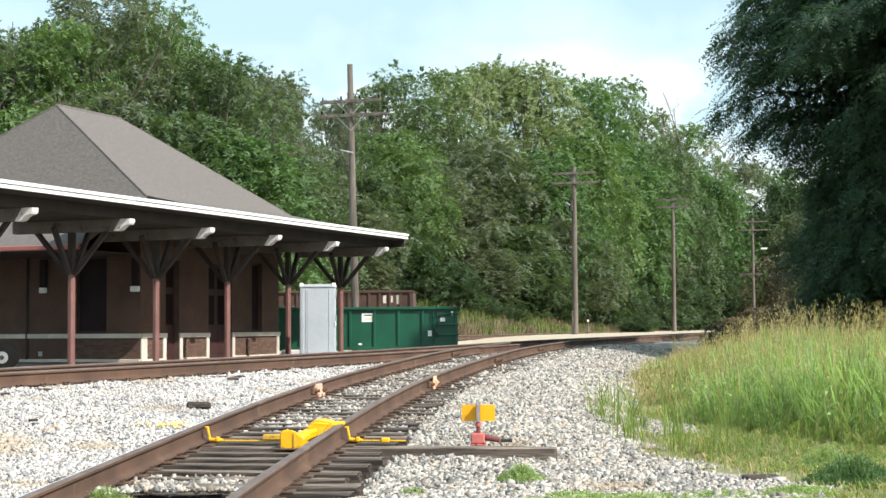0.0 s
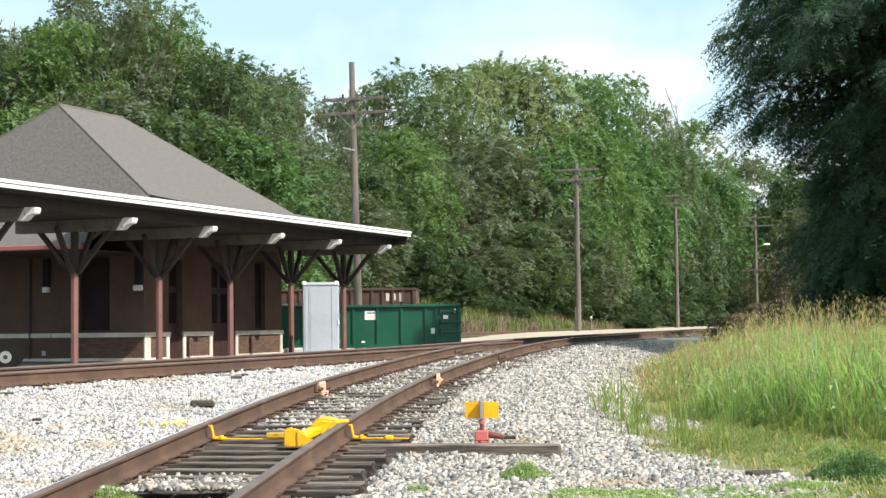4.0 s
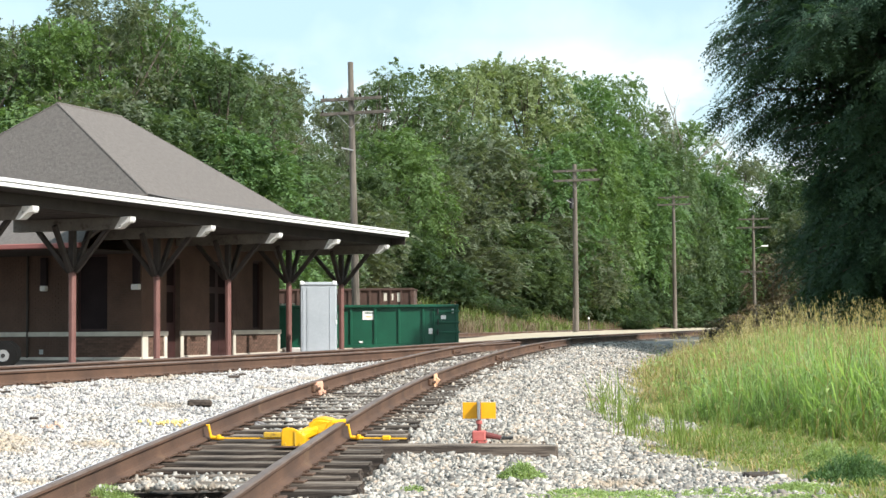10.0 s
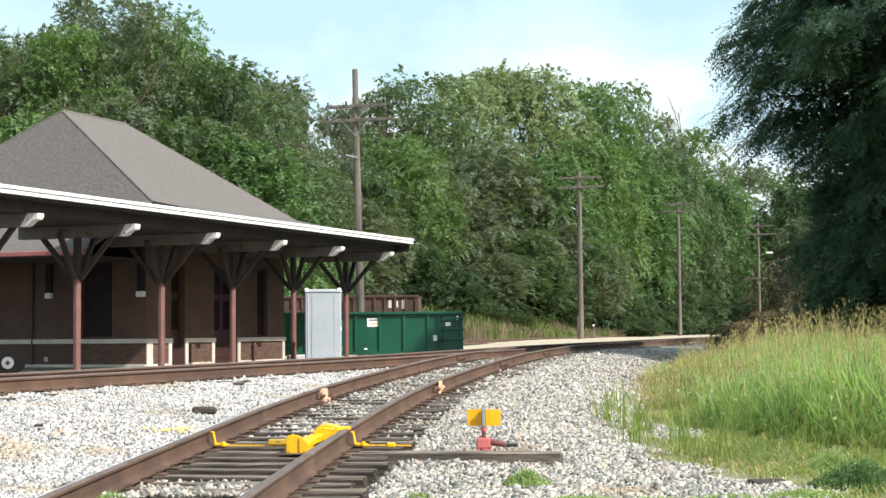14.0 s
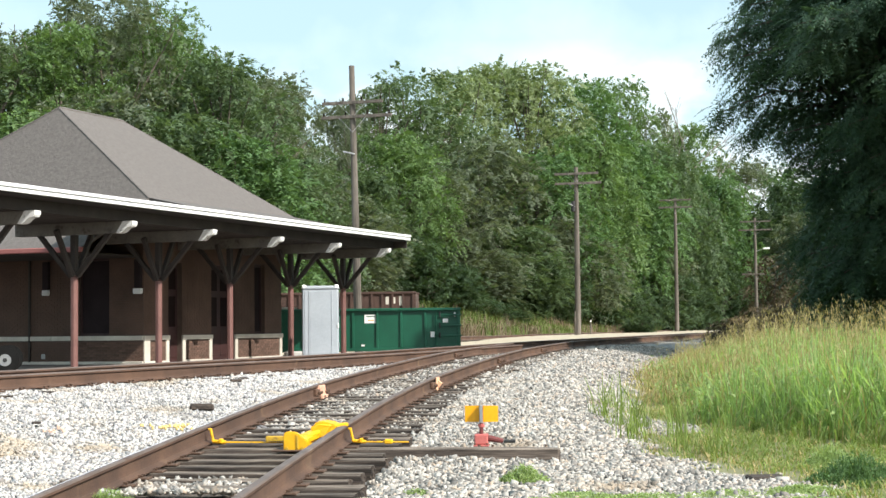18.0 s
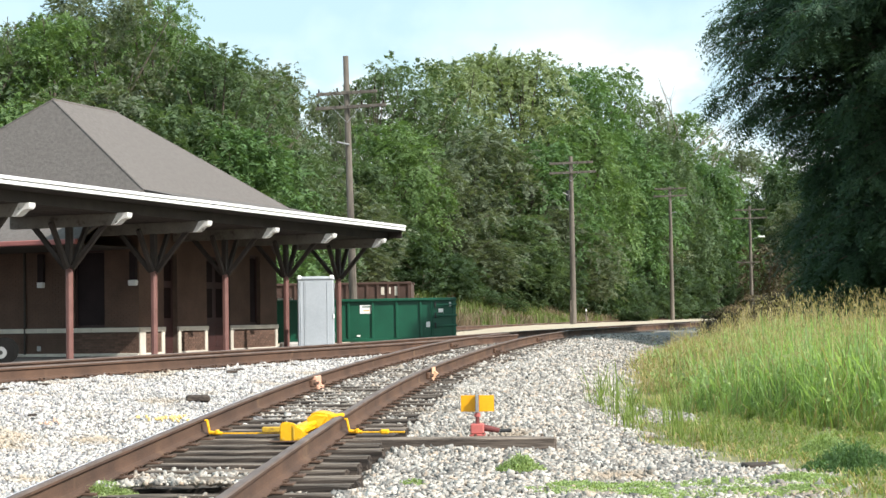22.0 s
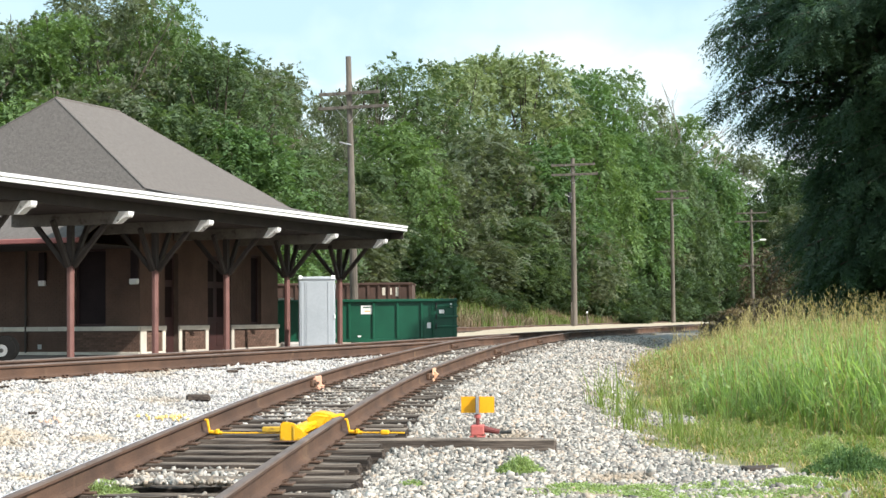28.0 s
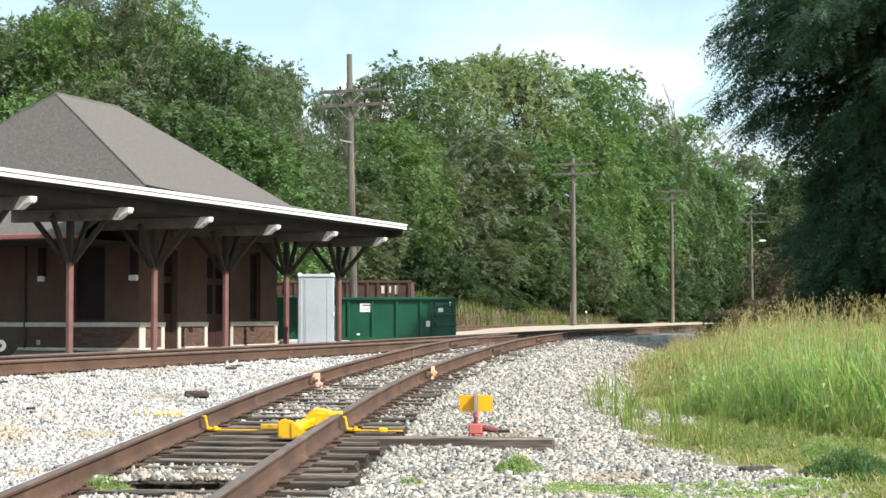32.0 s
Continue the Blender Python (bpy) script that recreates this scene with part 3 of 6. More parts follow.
        return verts.reshape(-1, 3), (tris[None] + len(corners) * np.arange(k)[:, None, None]).reshape(-1, 3)

    for mask, mat, label in ((~old, "stone", "loose white crushed stone ballast between the tracks"), (old, "old_stone", "older grey crushed stone ballast along the siding")):
        near_v, near_f = stones(mask & (y < 20), eight, eight_f, 0.46)
        far_v, far_f = stones(mask & (y >= 20), six, six_f, 0.42)
        ob = soup("ballast_stones", np.concatenate([near_v, far_v]), np.concatenate([near_f, far_f + len(near_v)]), M[mat])
        tagged(ob, label, "gravel", kind="stuff")


scatter_stones()

# ---- station: local x runs along the platform, y away from the track ----
STATION = pose(-9.49, 39.75, 0, 0, 0, 68.5)
# the building stands a walkway's width behind the canopy's posts
BUILDING = pose(-9.841, 41.221, -0.037, 0, 0, 68.5) @ Matrix.Scale(1.037, 4)


def build_platform():
    bm = block(-14, 24, -3.6, 9.5, -0.5, 0.0, bevel=0.02)
    ob = part("platform", bm, M["paver"])
    ob.matrix_world = STATION
    tagged(ob, "dark paved station platform", "platform", kind="structure")


def brick_mesh():
    bm = block(0.005, 0.195, -0.012, 0.01, 0, 0.06, bevel=0.003)
    me = bpy.data.meshes.new("brick")
    bm.to_mesh(me)
    bm.free()
    me.materials.append(M["brick"])
    return me


BRICK = brick_mesh()


def brick_courses(parent, name, length, z0, z1, m, holes=(), single=None):
    """Rows of bricks on a wall face, cut round the openings, joined: they are too small to pick out one by one."""
    rnd = random.Random(len(name) + int(length * 10))
    verts, faces = [], []
    z, row = z0, 0
    while z + 0.06 < z1:
        x = -0.1 * (row % 2)
        while x < length:
            a, b = max(x, 0) + 0.005, min(x + 0.2, length) - 0.005
            x += 0.2
            for h0, h1, g0, g1 in holes:
                if g0 < z + 0.03 < g1 and a < h1 and b > h0:
                    a, b = (a, h0) if a < h0 else (h1, b)
            if b - a < 0.02:
                continue
            if single and b - a > 0.185 and single[0] < a < single[1] and single[2] < z < single[3]:
                br = new("brick", BRICK)
                br.parent = parent
                br.matrix_local = m @ Matrix.Translation((a - 0.005, rnd.uniform(-0.003, 0.002), z))
                continue
            d = -0.008 - rnd.uniform(0, 0.004)
            i = len(verts)
            verts += [(a, d, z), (b, d, z), (b, d, z + 0.06), (a, d, z + 0.06), (a, 0.01, z), (b, 0.01, z), (b, 0.01, z + 0.06), (a, 0.01, z + 0.06)]
            faces += [(i, i + 1, i + 2, i + 3), (i + 3, i + 2, i + 6, i + 7), (i + 1, i, i + 4, i + 5), (i, i + 3, i + 7, i + 4), (i + 2, i + 1, i + 5, i + 6)]
        z += 0.07
        row += 1
    ob = raw(name, verts, faces, M["brick"], parent)
    ob.matrix_local = m
    tagged(ob, kind="stuff")
    return ob


T0, T1, W0, W1 = 4.62, 13.05, 0.9, 8.1


def build_station():
    st = empty("train_station", BUILDING, "old brick train station with a dark shingled hip roof", "station")
    doors = [(5.95, 6.71), (8.43, 9.87)]
    # front wall in pieces, the openings between them
    edges = [T0, *[v for d in doors for v in d], T1]
    v0, v1 = 11.18, 11.88
    for a, b in ((edges[0], edges[1]), (edges[2], edges[3]), (edges[4], v0), (v1, edges[5])):
        part("wall_section", block(a, b, W0, W0 + 0.3, 0, 3.9), M["mortar"], st)
    part("sill_wall", block(v0, v1, W0, W0 + 0.3, 0, 0.72), M["mortar"], st)
    for a, b, z in ((v0, v1, 3.1), (*doors[0], 3.0), (*doors[1], 3.0)):
        part("lintel_wall", block(a, b, W0, W0 + 0.3, z, 3.9), M["mortar"], st)
    bm = block(T0, T0 + 0.3, W0 + 0.3, 2.03, 0, 3.9)
    box(bm, T0, T0 + 0.3, 3.09, W1, 0, 3.9)
    box(bm, T0, T0 + 0.3, 2.03, 3.09, 0, 0.72)
    box(bm, T0, T0 + 0.3, 2.03, 3.09, 3.1, 3.9)
    part("end_wall", bm, M["mortar"], st)
    bm = block(T1 - 0.3, T1, W0 + 0.3, W1, 0, 3.9)
    part("end_wall", bm, M["mortar"], st)
    part("back_wall", block(T0 + 0.3, T1 - 0.3, W1 - 0.3, W1, 0, 3.9), M["mortar"], st)
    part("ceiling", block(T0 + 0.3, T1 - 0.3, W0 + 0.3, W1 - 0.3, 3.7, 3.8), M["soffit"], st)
    m_front = pose(T0, W0, 0)
    m_end = pose(T0, W1, 0, 0, 0, -90)
    brick_courses(st, "front_brickwork", T1 - T0, 0.12, 3.85, m_front, [(a - T0, b - T0, 0, 3.0) for a, b in doors] + [(v0 - T0, v1 - T0, 0.70, 3.1), (0, 99, 0.70, 0.86)], (0, 99, 0, 0.7))
    brick_courses(st, "end_brickwork", W1 - W0, 0.12, 3.85, m_end, [(W1 - 3.09, W1 - 2.03, 0.70, 3.1), (0, 99, 0.70, 0.86)], (W1 - 3.2, 99, 0, 0.7))
    # stone belt, plinth and jambs
    for a, b in zip(edges[::2], edges[1::2]):
        part("stone_belt", block(a - 0.02, b + 0.02, W0 - 0.07, W0, 0.72, 0.85, bevel=0.008), M["limestone"], st)
        part("plinth", block(a, b, W0 - 0.05, W0, 0, 0.12, bevel=0.008), M["limestone"], st)
    for a in (T0 + 0.005, 5.95 - 0.16, 6.71, 8.43 - 0.16, 9.87, T1 - 0.17):
        part("stone_jamb", block(a, a + (0.30 if a < 4.7 else 0.16), W0 - 0.045, W0, 0.12, 0.72, bevel=0.008), M["limestone"], st)
    y = W0 - 0.02
    while y < W1 - 0.1:
        e = min(y + 1.55, W1)
        part("stone_belt", block(T0 - 0.07, T0, y + 0.01, e, 0.72, 0.85, bevel=0.008), M["limestone"], st)
        part("plinth", block(T0 - 0.06, T0, y + 0.01, e, 0, 0.12, bevel=0.008), M["limestone"], st)
        y = e
    # doors and window, set back in the wall
    for a, b in doors:
        d = part("station_door", block(a, b, W0 + 0.16, W0 + 0.21, 0, 2.99), M["door"], st)
        n = 1 if b - a < 1 else 2
        for k in range(n):
            l = a + (b - a) * k / n
            w = (b - a) / n
            part("panel", block(l + 0.1, l + w - 0.1, W0 + 0.145, W0 + 0.16, 0.2, 0.95, bevel=0.006), M["door"], d)
            part("pane", block(l + 0.12, l + w - 0.12, W0 + 0.15, W0 + 0.16, 1.1, 2.0), M["glass"], d)
            part("transom_pane", block(l + 0.1, l + w - 0.1, W0 + 0.15, W0 + 0.16, 2.2, 2.85), M["glass"], d)
    # boarded windows: one in the end wall, a narrow one beside the doors
    win = part("window", block(T0 + 0.15, T0 + 0.18, 2.03, 3.09, 0.85, 3.1), M["board"], st, "dark boarded window")
    for y0, y1, z0, z1 in ((2.03, 2.09, 0.85, 3.1), (3.03, 3.09, 0.85, 3.1), (2.09, 3.03, 0.85, 0.93), (2.09, 3.03, 3.02, 3.1)):
        part("window_frame", block(T0 + 0.10, T0 + 0.148, y0, y1, z0, z1, bevel=0.006), M["door"], win)
    win = part("window", block(v0, v1, W0 + 0.16, W0 + 0.19, 0.85, 3.1), M["board"], st, "dark boarded window")
    for x0, x1, z0, z1 in ((v0, v0 + 0.06, 0.85, 3.1), (v1 - 0.06, v1, 0.85, 3.1), (v0 + 0.06, v1 - 0.06, 0.85, 0.93), (v0 + 0.06, v1 - 0.06, 3.02, 3.1)):
        part("window_frame", block(x0, x1, W0 + 0.11, W0 + 0.158, z0, z1, bevel=0.006), M["door"], win)
    part("downspout", rod(bmesh.new(), (T0 - 0.05, 4.75, 0.1), (T0 - 0.05, 4.75, 3.3), 0.035), M["timber"], st)
    # roof in two slopes: steep above, flared out below
    R0, R1, RY, RZ = 4.47, 7.80, 3.66, 7.53
    hi = [(3.05, -0.3, 4.62), (11.62, -0.3, 4.62), (11.62, 9.3, 4.62), (3.05, 9.3, 4.62)]
    lo = [(1.45, 0.75, 3.24), (12.95, 0.75, 3.24), (12.95, 10.4, 3.24), (1.45, 10.4, 3.24)]
    front = [(3.05, -1.95, 4.265), (11.62, -1.95, 4.265)]
    v = [(R0, RY, RZ), (R1, RY, RZ), *hi, *lo, *front]
    f = [(0, 2, 3, 1), (1, 3, 4), (1, 4, 5, 0), (0, 5, 2), (2, 10, 11, 3), (3, 7, 8, 4), (4, 8, 9, 5), (5, 9, 6, 2)]
    bm = bmesh.new()
    bv = [bm.verts.new(p) for p in v]
    for q in f:
        bm.faces.new([bv[i] for i in q])
    bmesh.ops.recalc_face_normals(bm, faces=bm.faces)
    bmesh.ops.solidify(bm, geom=bm.faces[:], thickness=0.08)
    roof = part("roof", bm, M["shingle"], st, "weathered grey-brown shingle roof")
    bm = bmesh.new()
    rod(bm, (R0, RY, RZ - 0.02), (R1, RY, RZ - 0.02), 0.055, sides=6)
    part("ridge_cap", bm, M["shingle"], roof)
    for a, b in (((R0, RY, RZ), hi[0]), ((R1, RY, RZ), hi[1]), ((R0, RY, RZ), hi[3])):
        part("hip_cap", rod(bmesh.new(), Vector(a) - Vector((0, 0, 0.025)), Vector(b) - Vector((0, 0, 0.025)), 0.035, sides=6), M["shingle"], roof)
    part("gutter", block(1.36, 1.48, 0.75, 10.4, 3.10, 3.24, bevel=0.02), M["gutter"], st, "faded red gutter")
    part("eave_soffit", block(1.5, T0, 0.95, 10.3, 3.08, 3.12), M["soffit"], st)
    part("paint_mark", block(T0 - 0.018, T0 - 0.013, 4.22, 4.36, 0.20, 0.34, bevel=0.002), M["concrete"], st, "faded pale paint mark")
    for y in (1.02, 4.15):
        half = 0.13 if y < 2 else 0.10
        lamp = part("wall_lamp", block(T0 - 0.17, T0 - 0.02, y - half, y + half, 2.04, 2.20, bevel=0.02), M["white_trim"], st, "small white wall lamp box")
        part("bracket", block(T0 - 0.14, T0 - 0.01, y - 0.10, y + 0.10, 2.20, 3.02, bevel=0.01), M["board"], lamp)
    return st


def build_canopy():
    ca = empty("platform_canopy", STATION, "long platform canopy with white fascia on braced wooden posts", "canopy")
    t0, t1, f, b = -10.0, 17.1, -2.1, 1.80
    part("roof_deck", block(t0, t1 - 0.1, f + 0.1, b, 4.07, 4.22), M["shingle"], ca)
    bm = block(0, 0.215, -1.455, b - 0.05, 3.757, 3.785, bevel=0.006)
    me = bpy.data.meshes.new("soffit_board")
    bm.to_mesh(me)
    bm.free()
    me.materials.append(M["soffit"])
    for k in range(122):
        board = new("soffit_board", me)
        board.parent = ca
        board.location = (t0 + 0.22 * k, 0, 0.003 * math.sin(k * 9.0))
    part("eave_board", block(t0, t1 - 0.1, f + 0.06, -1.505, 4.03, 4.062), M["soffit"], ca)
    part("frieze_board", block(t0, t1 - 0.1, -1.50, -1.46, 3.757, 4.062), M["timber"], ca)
    part("fascia_trim", block(t0, t1, f - 0.02, f + 0.046, 4.065, 4.148, bevel=0.006), M["white_trim"], ca, "white painted fascia trim")
    part("drip_edge", block(t0, t1 + 0.03, f - 0.032, f + 0.1, 4.173, 4.255, bevel=0.008), M["white_trim"], ca, "white metal drip edge")
    part("end_fascia", block(t1 - 0.096, t1 - 0.05, f + 0.104, b, 3.80, 4.17), M["timber"], ca)
    for k in range(-2, 5):
        t = 4.0 * k
        bm = bmesh.new()
        # slanted joint of grey and white draws the canopy's shadow edge
        prism(bm, [(-1.515, 3.75), (-1.318, 3.45), (1.75, 3.45), (1.75, 3.75)], -0.11, 0.11)
        bmesh.ops.transform(bm, matrix=pose(t, 0, 0, 0, 0, 90), verts=bm.verts)
        raf = part("rafter", bm, M["rafter_shade_paint"], ca, "pale rafter with the canopy's shade put into its grey paint")
        bm = prism(bmesh.new(), [(-1.80, 3.75), (-1.80, 3.665), (-1.765, 3.61), (-1.70, 3.595), (-1.64, 3.585), (-1.58, 3.54), (-1.50, 3.475), (-1.44, 3.45), (-1.32, 3.45), (-1.517, 3.75)], -0.116, 0.116)
        bmesh.ops.transform(bm, matrix=pose(t, 0, 0, 0, 0, 90), verts=bm.verts)
        part("tail", bm, M["chipped"], raf, "chipped rafter tail, its sunlit white painted in")
        po = part("post", block(t - 0.086, t + 0.086, -0.086, 0.086, 0.0, 2.42, bevel=0.048), M["post_paint"], ca, "dull red painted square post")
        part("base", block(t - 0.14, t + 0.14, -0.14, 0.14, 0.0, 0.08, bevel=0.01), M["concrete"], po)
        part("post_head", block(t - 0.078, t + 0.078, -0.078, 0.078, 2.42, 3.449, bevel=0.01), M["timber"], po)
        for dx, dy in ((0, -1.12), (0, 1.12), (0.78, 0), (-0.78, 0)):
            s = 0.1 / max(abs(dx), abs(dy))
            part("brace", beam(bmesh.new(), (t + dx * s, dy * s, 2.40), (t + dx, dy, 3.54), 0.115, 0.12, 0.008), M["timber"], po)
    return ca


def build_trailer():
    tr = empty("trailer", STATION @ pose(-1.95, 0.64, 0.0, 0, 0, -57), "small utility trailer with black tyres parked by the wall", "trailer")
    for y in (0.0, 1.45):
        w = rod(bmesh.new(), (0, y - 0.08, 0.335), (0, y + 0.08, 0.335), 0.335, 0.335, 28)
        bmesh.ops.bevel(w, geom=[e for e in w.edges if abs((e.verts[0].co - e.verts[1].co).y) < 1e-4], offset=0.035, segments=2, affect="EDGES")
        wh = part("tyre", w, M["rubber"], tr, "black rubber tyre")
        rim = bmesh.new()
        rod(rim, (0, y - 0.075, 0.31), (0, y - 0.086, 0.31), 0.15, 0.145, 22)
        part("rim", rim, M["metal"], wh, "bare steel rim")
        part("hub", rod(bmesh.new(), (0, y - 0.086, 0.31), (0, y - 0.11, 0.31), 0.055, 0.045, 12), M["black"], wh)
    part("axle", rod(bmesh.new(), (0, 0.08, 0.31), (0, 1.37, 0.31), 0.03), M["black"], tr)
    part("bed", block(-3.2, -0.36, 0.12, 1.3, 0.42, 0.52, bevel=0.01), M["rust"], tr)
    part("drawbar", beam(bmesh.new(), (-0.5, 0.7, 0.38), (0.02, 0.7, 0.335), 0.08, 0.08), M["rust"], tr)
    return tr


build_platform()
build_station()
build_canopy()


# ---- yard: cabinet, dumpsters, poles ----
def build_cabinet():
    ca = empty("equipment_cabinet", pose(-3.98, 49.2, 0.0, 0, 0, 3), "tall light grey steel equipment cabinet with rounded top", "cabinet")
    w, d, h = 0.565, 0.42, 2.34
    body = part("body", block(-w, w, -d, d, 0.08, h - 0.09, bevel=0.035), M["steel_grey"], ca)
    part("hood", block(-w - 0.025, w + 0.025, -d - 0.03, d + 0.03, h - 0.14, h, bevel=0.05), M["steel_grey"], ca)
    part("base", block(-w + 0.03, w - 0.03, -d + 0.03, d - 0.03, 0, 0.08), M["concrete"], ca)
    for x in (-w + 0.10, -w + 0.22, w - 0.20):
        part("rib", block(x - 0.02, x + 0.02, -d - 0.016, -d - 0.002, 0.14, h - 0.16, bevel=0.007), M["steel_grey"], body)
    door = part("door", block(-w + 0.25, w - 0.23, -d - 0.010, -d - 0.002, 0.16, h - 0.18, bevel=0.004), M["steel_grey"], body)
    part("handle", block(w - 0.03, w + 0.02, -d - 0.03, -d - 0.003, 1.02, 1.16, bevel=0.008), M["label"], door, "small white latch")
    for z in (0.4, 1.2, 1.95):
        part("hinge", block(w, w + 0.03, -d + 0.02, -d + 0.12, z, z + 0.16), M["metal"], body)
    for x in (-w + 0.06, w - 0.06):
        part("lifting_eye", block(x - 0.07, x + 0.07, -d - 0.035, -d + 0.12, h - 0.10, h + 0.035, bevel=0.03), M["label"], ca, "pale rounded corner casting")
    return ca


def build_dumpster():
    du = empty("green_dumpster", pose(-2.83, 57.0, 0.05, 0, 0, 1.0), "dark green steel roll-off dumpster with ribbed sides", "dumpster")
    L, D, H = 3.27, 1.2, 1.55
    body = part("side_panel", block(-L, L, -D, -D + 0.03, 0.14, H), M["dumpster"], du)
    part("side_panel", block(-L, L, D - 0.03, D, 0.14, H), M["dumpster"], du)
    part("front_panel", block(-L, -L + 0.03, -D + 0.03, D - 0.03, 0.14, H), M["dumpster"], du)
    part("floor_plate", block(-L + 0.03, L - 0.06, -D + 0.03, D - 0.03, 0.14, 0.2), M["dumpster"], du)
    part("rear_door", block(L - 0.05, L, -D + 0.03, D - 0.03, 0.16, H), M["dumpster"], du)
    part("top_rail", block(-L - 0.03, L + 0.03, -D - 0.12, -D + 0.05, H, H + 0.1, bevel=0.015), M["dumpster"], body)
    part("top_rail", block(-L - 0.03, L + 0.03, D - 0.05, D + 0.07, H, H + 0.1, bevel=0.015), M["dumpster"], body)
    part("end_rail", block(-L - 0.03, -L + 0.06, -D + 0.06, D - 0.06, H + 0.004, H + 0.1), M["dumpster"], body)
    part("bottom_rail", block(-L, L, -D - 0.06, -D - 0.001, 0.12, 0.24, bevel=0.01), M["dumpster"], body)
    for k in range(8):
        x = 2.03 - 0.86 * k
        if x > -L:
            part("rib", block(x - 0.045, x + 0.045, -D - 0.065, -D - 0.002, 0.242, H - 0.002, bevel=0.012), M["dumpster"], body)
    part("corner_post", block(L - 0.1, L + 0.02, -D - 0.07, -D - 0.002, 0.242, H - 0.002, bevel=0.012), M["dumpster"], body)
    for z in (0.62, 0.98, 1.36):
        hi = part("hinge_arm", block(2.5, L + 0.06, -D - 0.11, -D - 0.076, z, z + 0.07, bevel=0.01), M["dumpster"], body)
        part("hinge_pin", rod(bmesh.new(), (2.55, -D - 0.1, z - 0.05), (2.55, -D - 0.1, z + 0.14), 0.03), M["black"], hi)
    part("latch_bar", rod(bmesh.new(), (2.42, -D - 0.09, 0.3), (2.42, -D - 0.09, 1.5), 0.025), M["dumpster"], body)
    la = part("label", block(-0.14, 0.32, -D - 0.012, -D - 0.002, 1.12, 1.43), M["label"], body, "white printed sticker with a green band")
    part("print_bar", block(-0.06, 0.24, -D - 0.016, -D - 0.013, 1.34, 1.38), M["dumpster"], la)
    part("print_bar", block(-0.02, 0.20, -D - 0.016, -D - 0.013, 1.21, 1.24), M["yellow"], la)
    part("label", block(2.66, 2.84, -D - 0.02, -D - 0.005, 1.12, 1.26), M["label"], body)
    part("label", block(2.22, 2.36, -D - 0.02, -D - 0.005, 0.60, 0.80), M["label"], body)
    part("label", block(-0.26, -0.14, -D - 0.02, -D - 0.002, 0.30, 0.36), M["label"], body)
    part("label", block(3.05, 3.12, -D - 0.09, -D - 0.074, 1.34, 1.48), M["label"], body)
    for x in (-L + 0.5, L - 0.4):
        part("roller", rod(bmesh.new(), (x, -D - 0.05, 0.08), (x, -D + 0.12, 0.08), 0.08, sides=14), M["black"], du)
        part("roller", rod(bmesh.new(), (x, D - 0.12, 0.08), (x, D + 0.05, 0.08), 0.08, sides=14), M["black"], du)
    return du


def build_gondola():
    go = empty("rusty_container", pose(-4.55, 66.0, 0.05, 0, 0, -2), "rust-brown open steel container with faded graffiti", "container")
    L, D, H = 3.3, 1.2, 2.35
    body = part("side_panel", block(-L, L, -D, -D + 0.03, 0.1, H), M["rust"], go)
    part("side_panel", block(-L, L, D - 0.03, D, 0.1, H), M["rust"], go)
    part("end_panel", block(-L, -L + 0.03, -D + 0.03, D - 0.03, 0.1, H), M["rust"], go)
    part("end_panel", block(L - 0.03, L, -D + 0.03, D - 0.03, 0.1, H), M["rust"], go)
    part("floor_plate", block(-L + 0.03, L - 0.03, -D + 0.03, D - 0.03, 0.1, 0.2), M["rust"], go)
    part("top_rail", block(-L - 0.03, L + 0.03, -D - 0.08, -D + 0.04, H, H + 0.1, bevel=0.015), M["rust"], body)
    part("top_rail", block(-L - 0.03, L + 0.03, D - 0.04, D + 0.08, H, H + 0.1, bevel=0.015), M["rust"], body)
    x = -L + 0.06
    while x < L:
        part("rib", block(x - 0.04, x + 0.04, -D - 0.07, -D - 0.002, 0.12, H - 0.002), M["rust"], body)
        x += 0.43
    for x, w, z, h in ((2.06, 0.13, 1.92, 0.32), (2.36, 0.10, 1.95, 0.27), (2.62, 0.16, 1.88, 0.38), (0.95, 0.12, 1.84, 0.14)):
        part("graffiti_mark", block(x, x + w, -D - 0.012, -D - 0.003, z, z + h), M["limestone"], body, "faded cream paint mark")
    part("skid", block(-L, L, -D, -D + 0.15, -0.05, 0.1), M["rust"], go)
    part("skid", block(-L, L, D - 0.15, D, -0.05, 0.1), M["rust"], go)
    return go


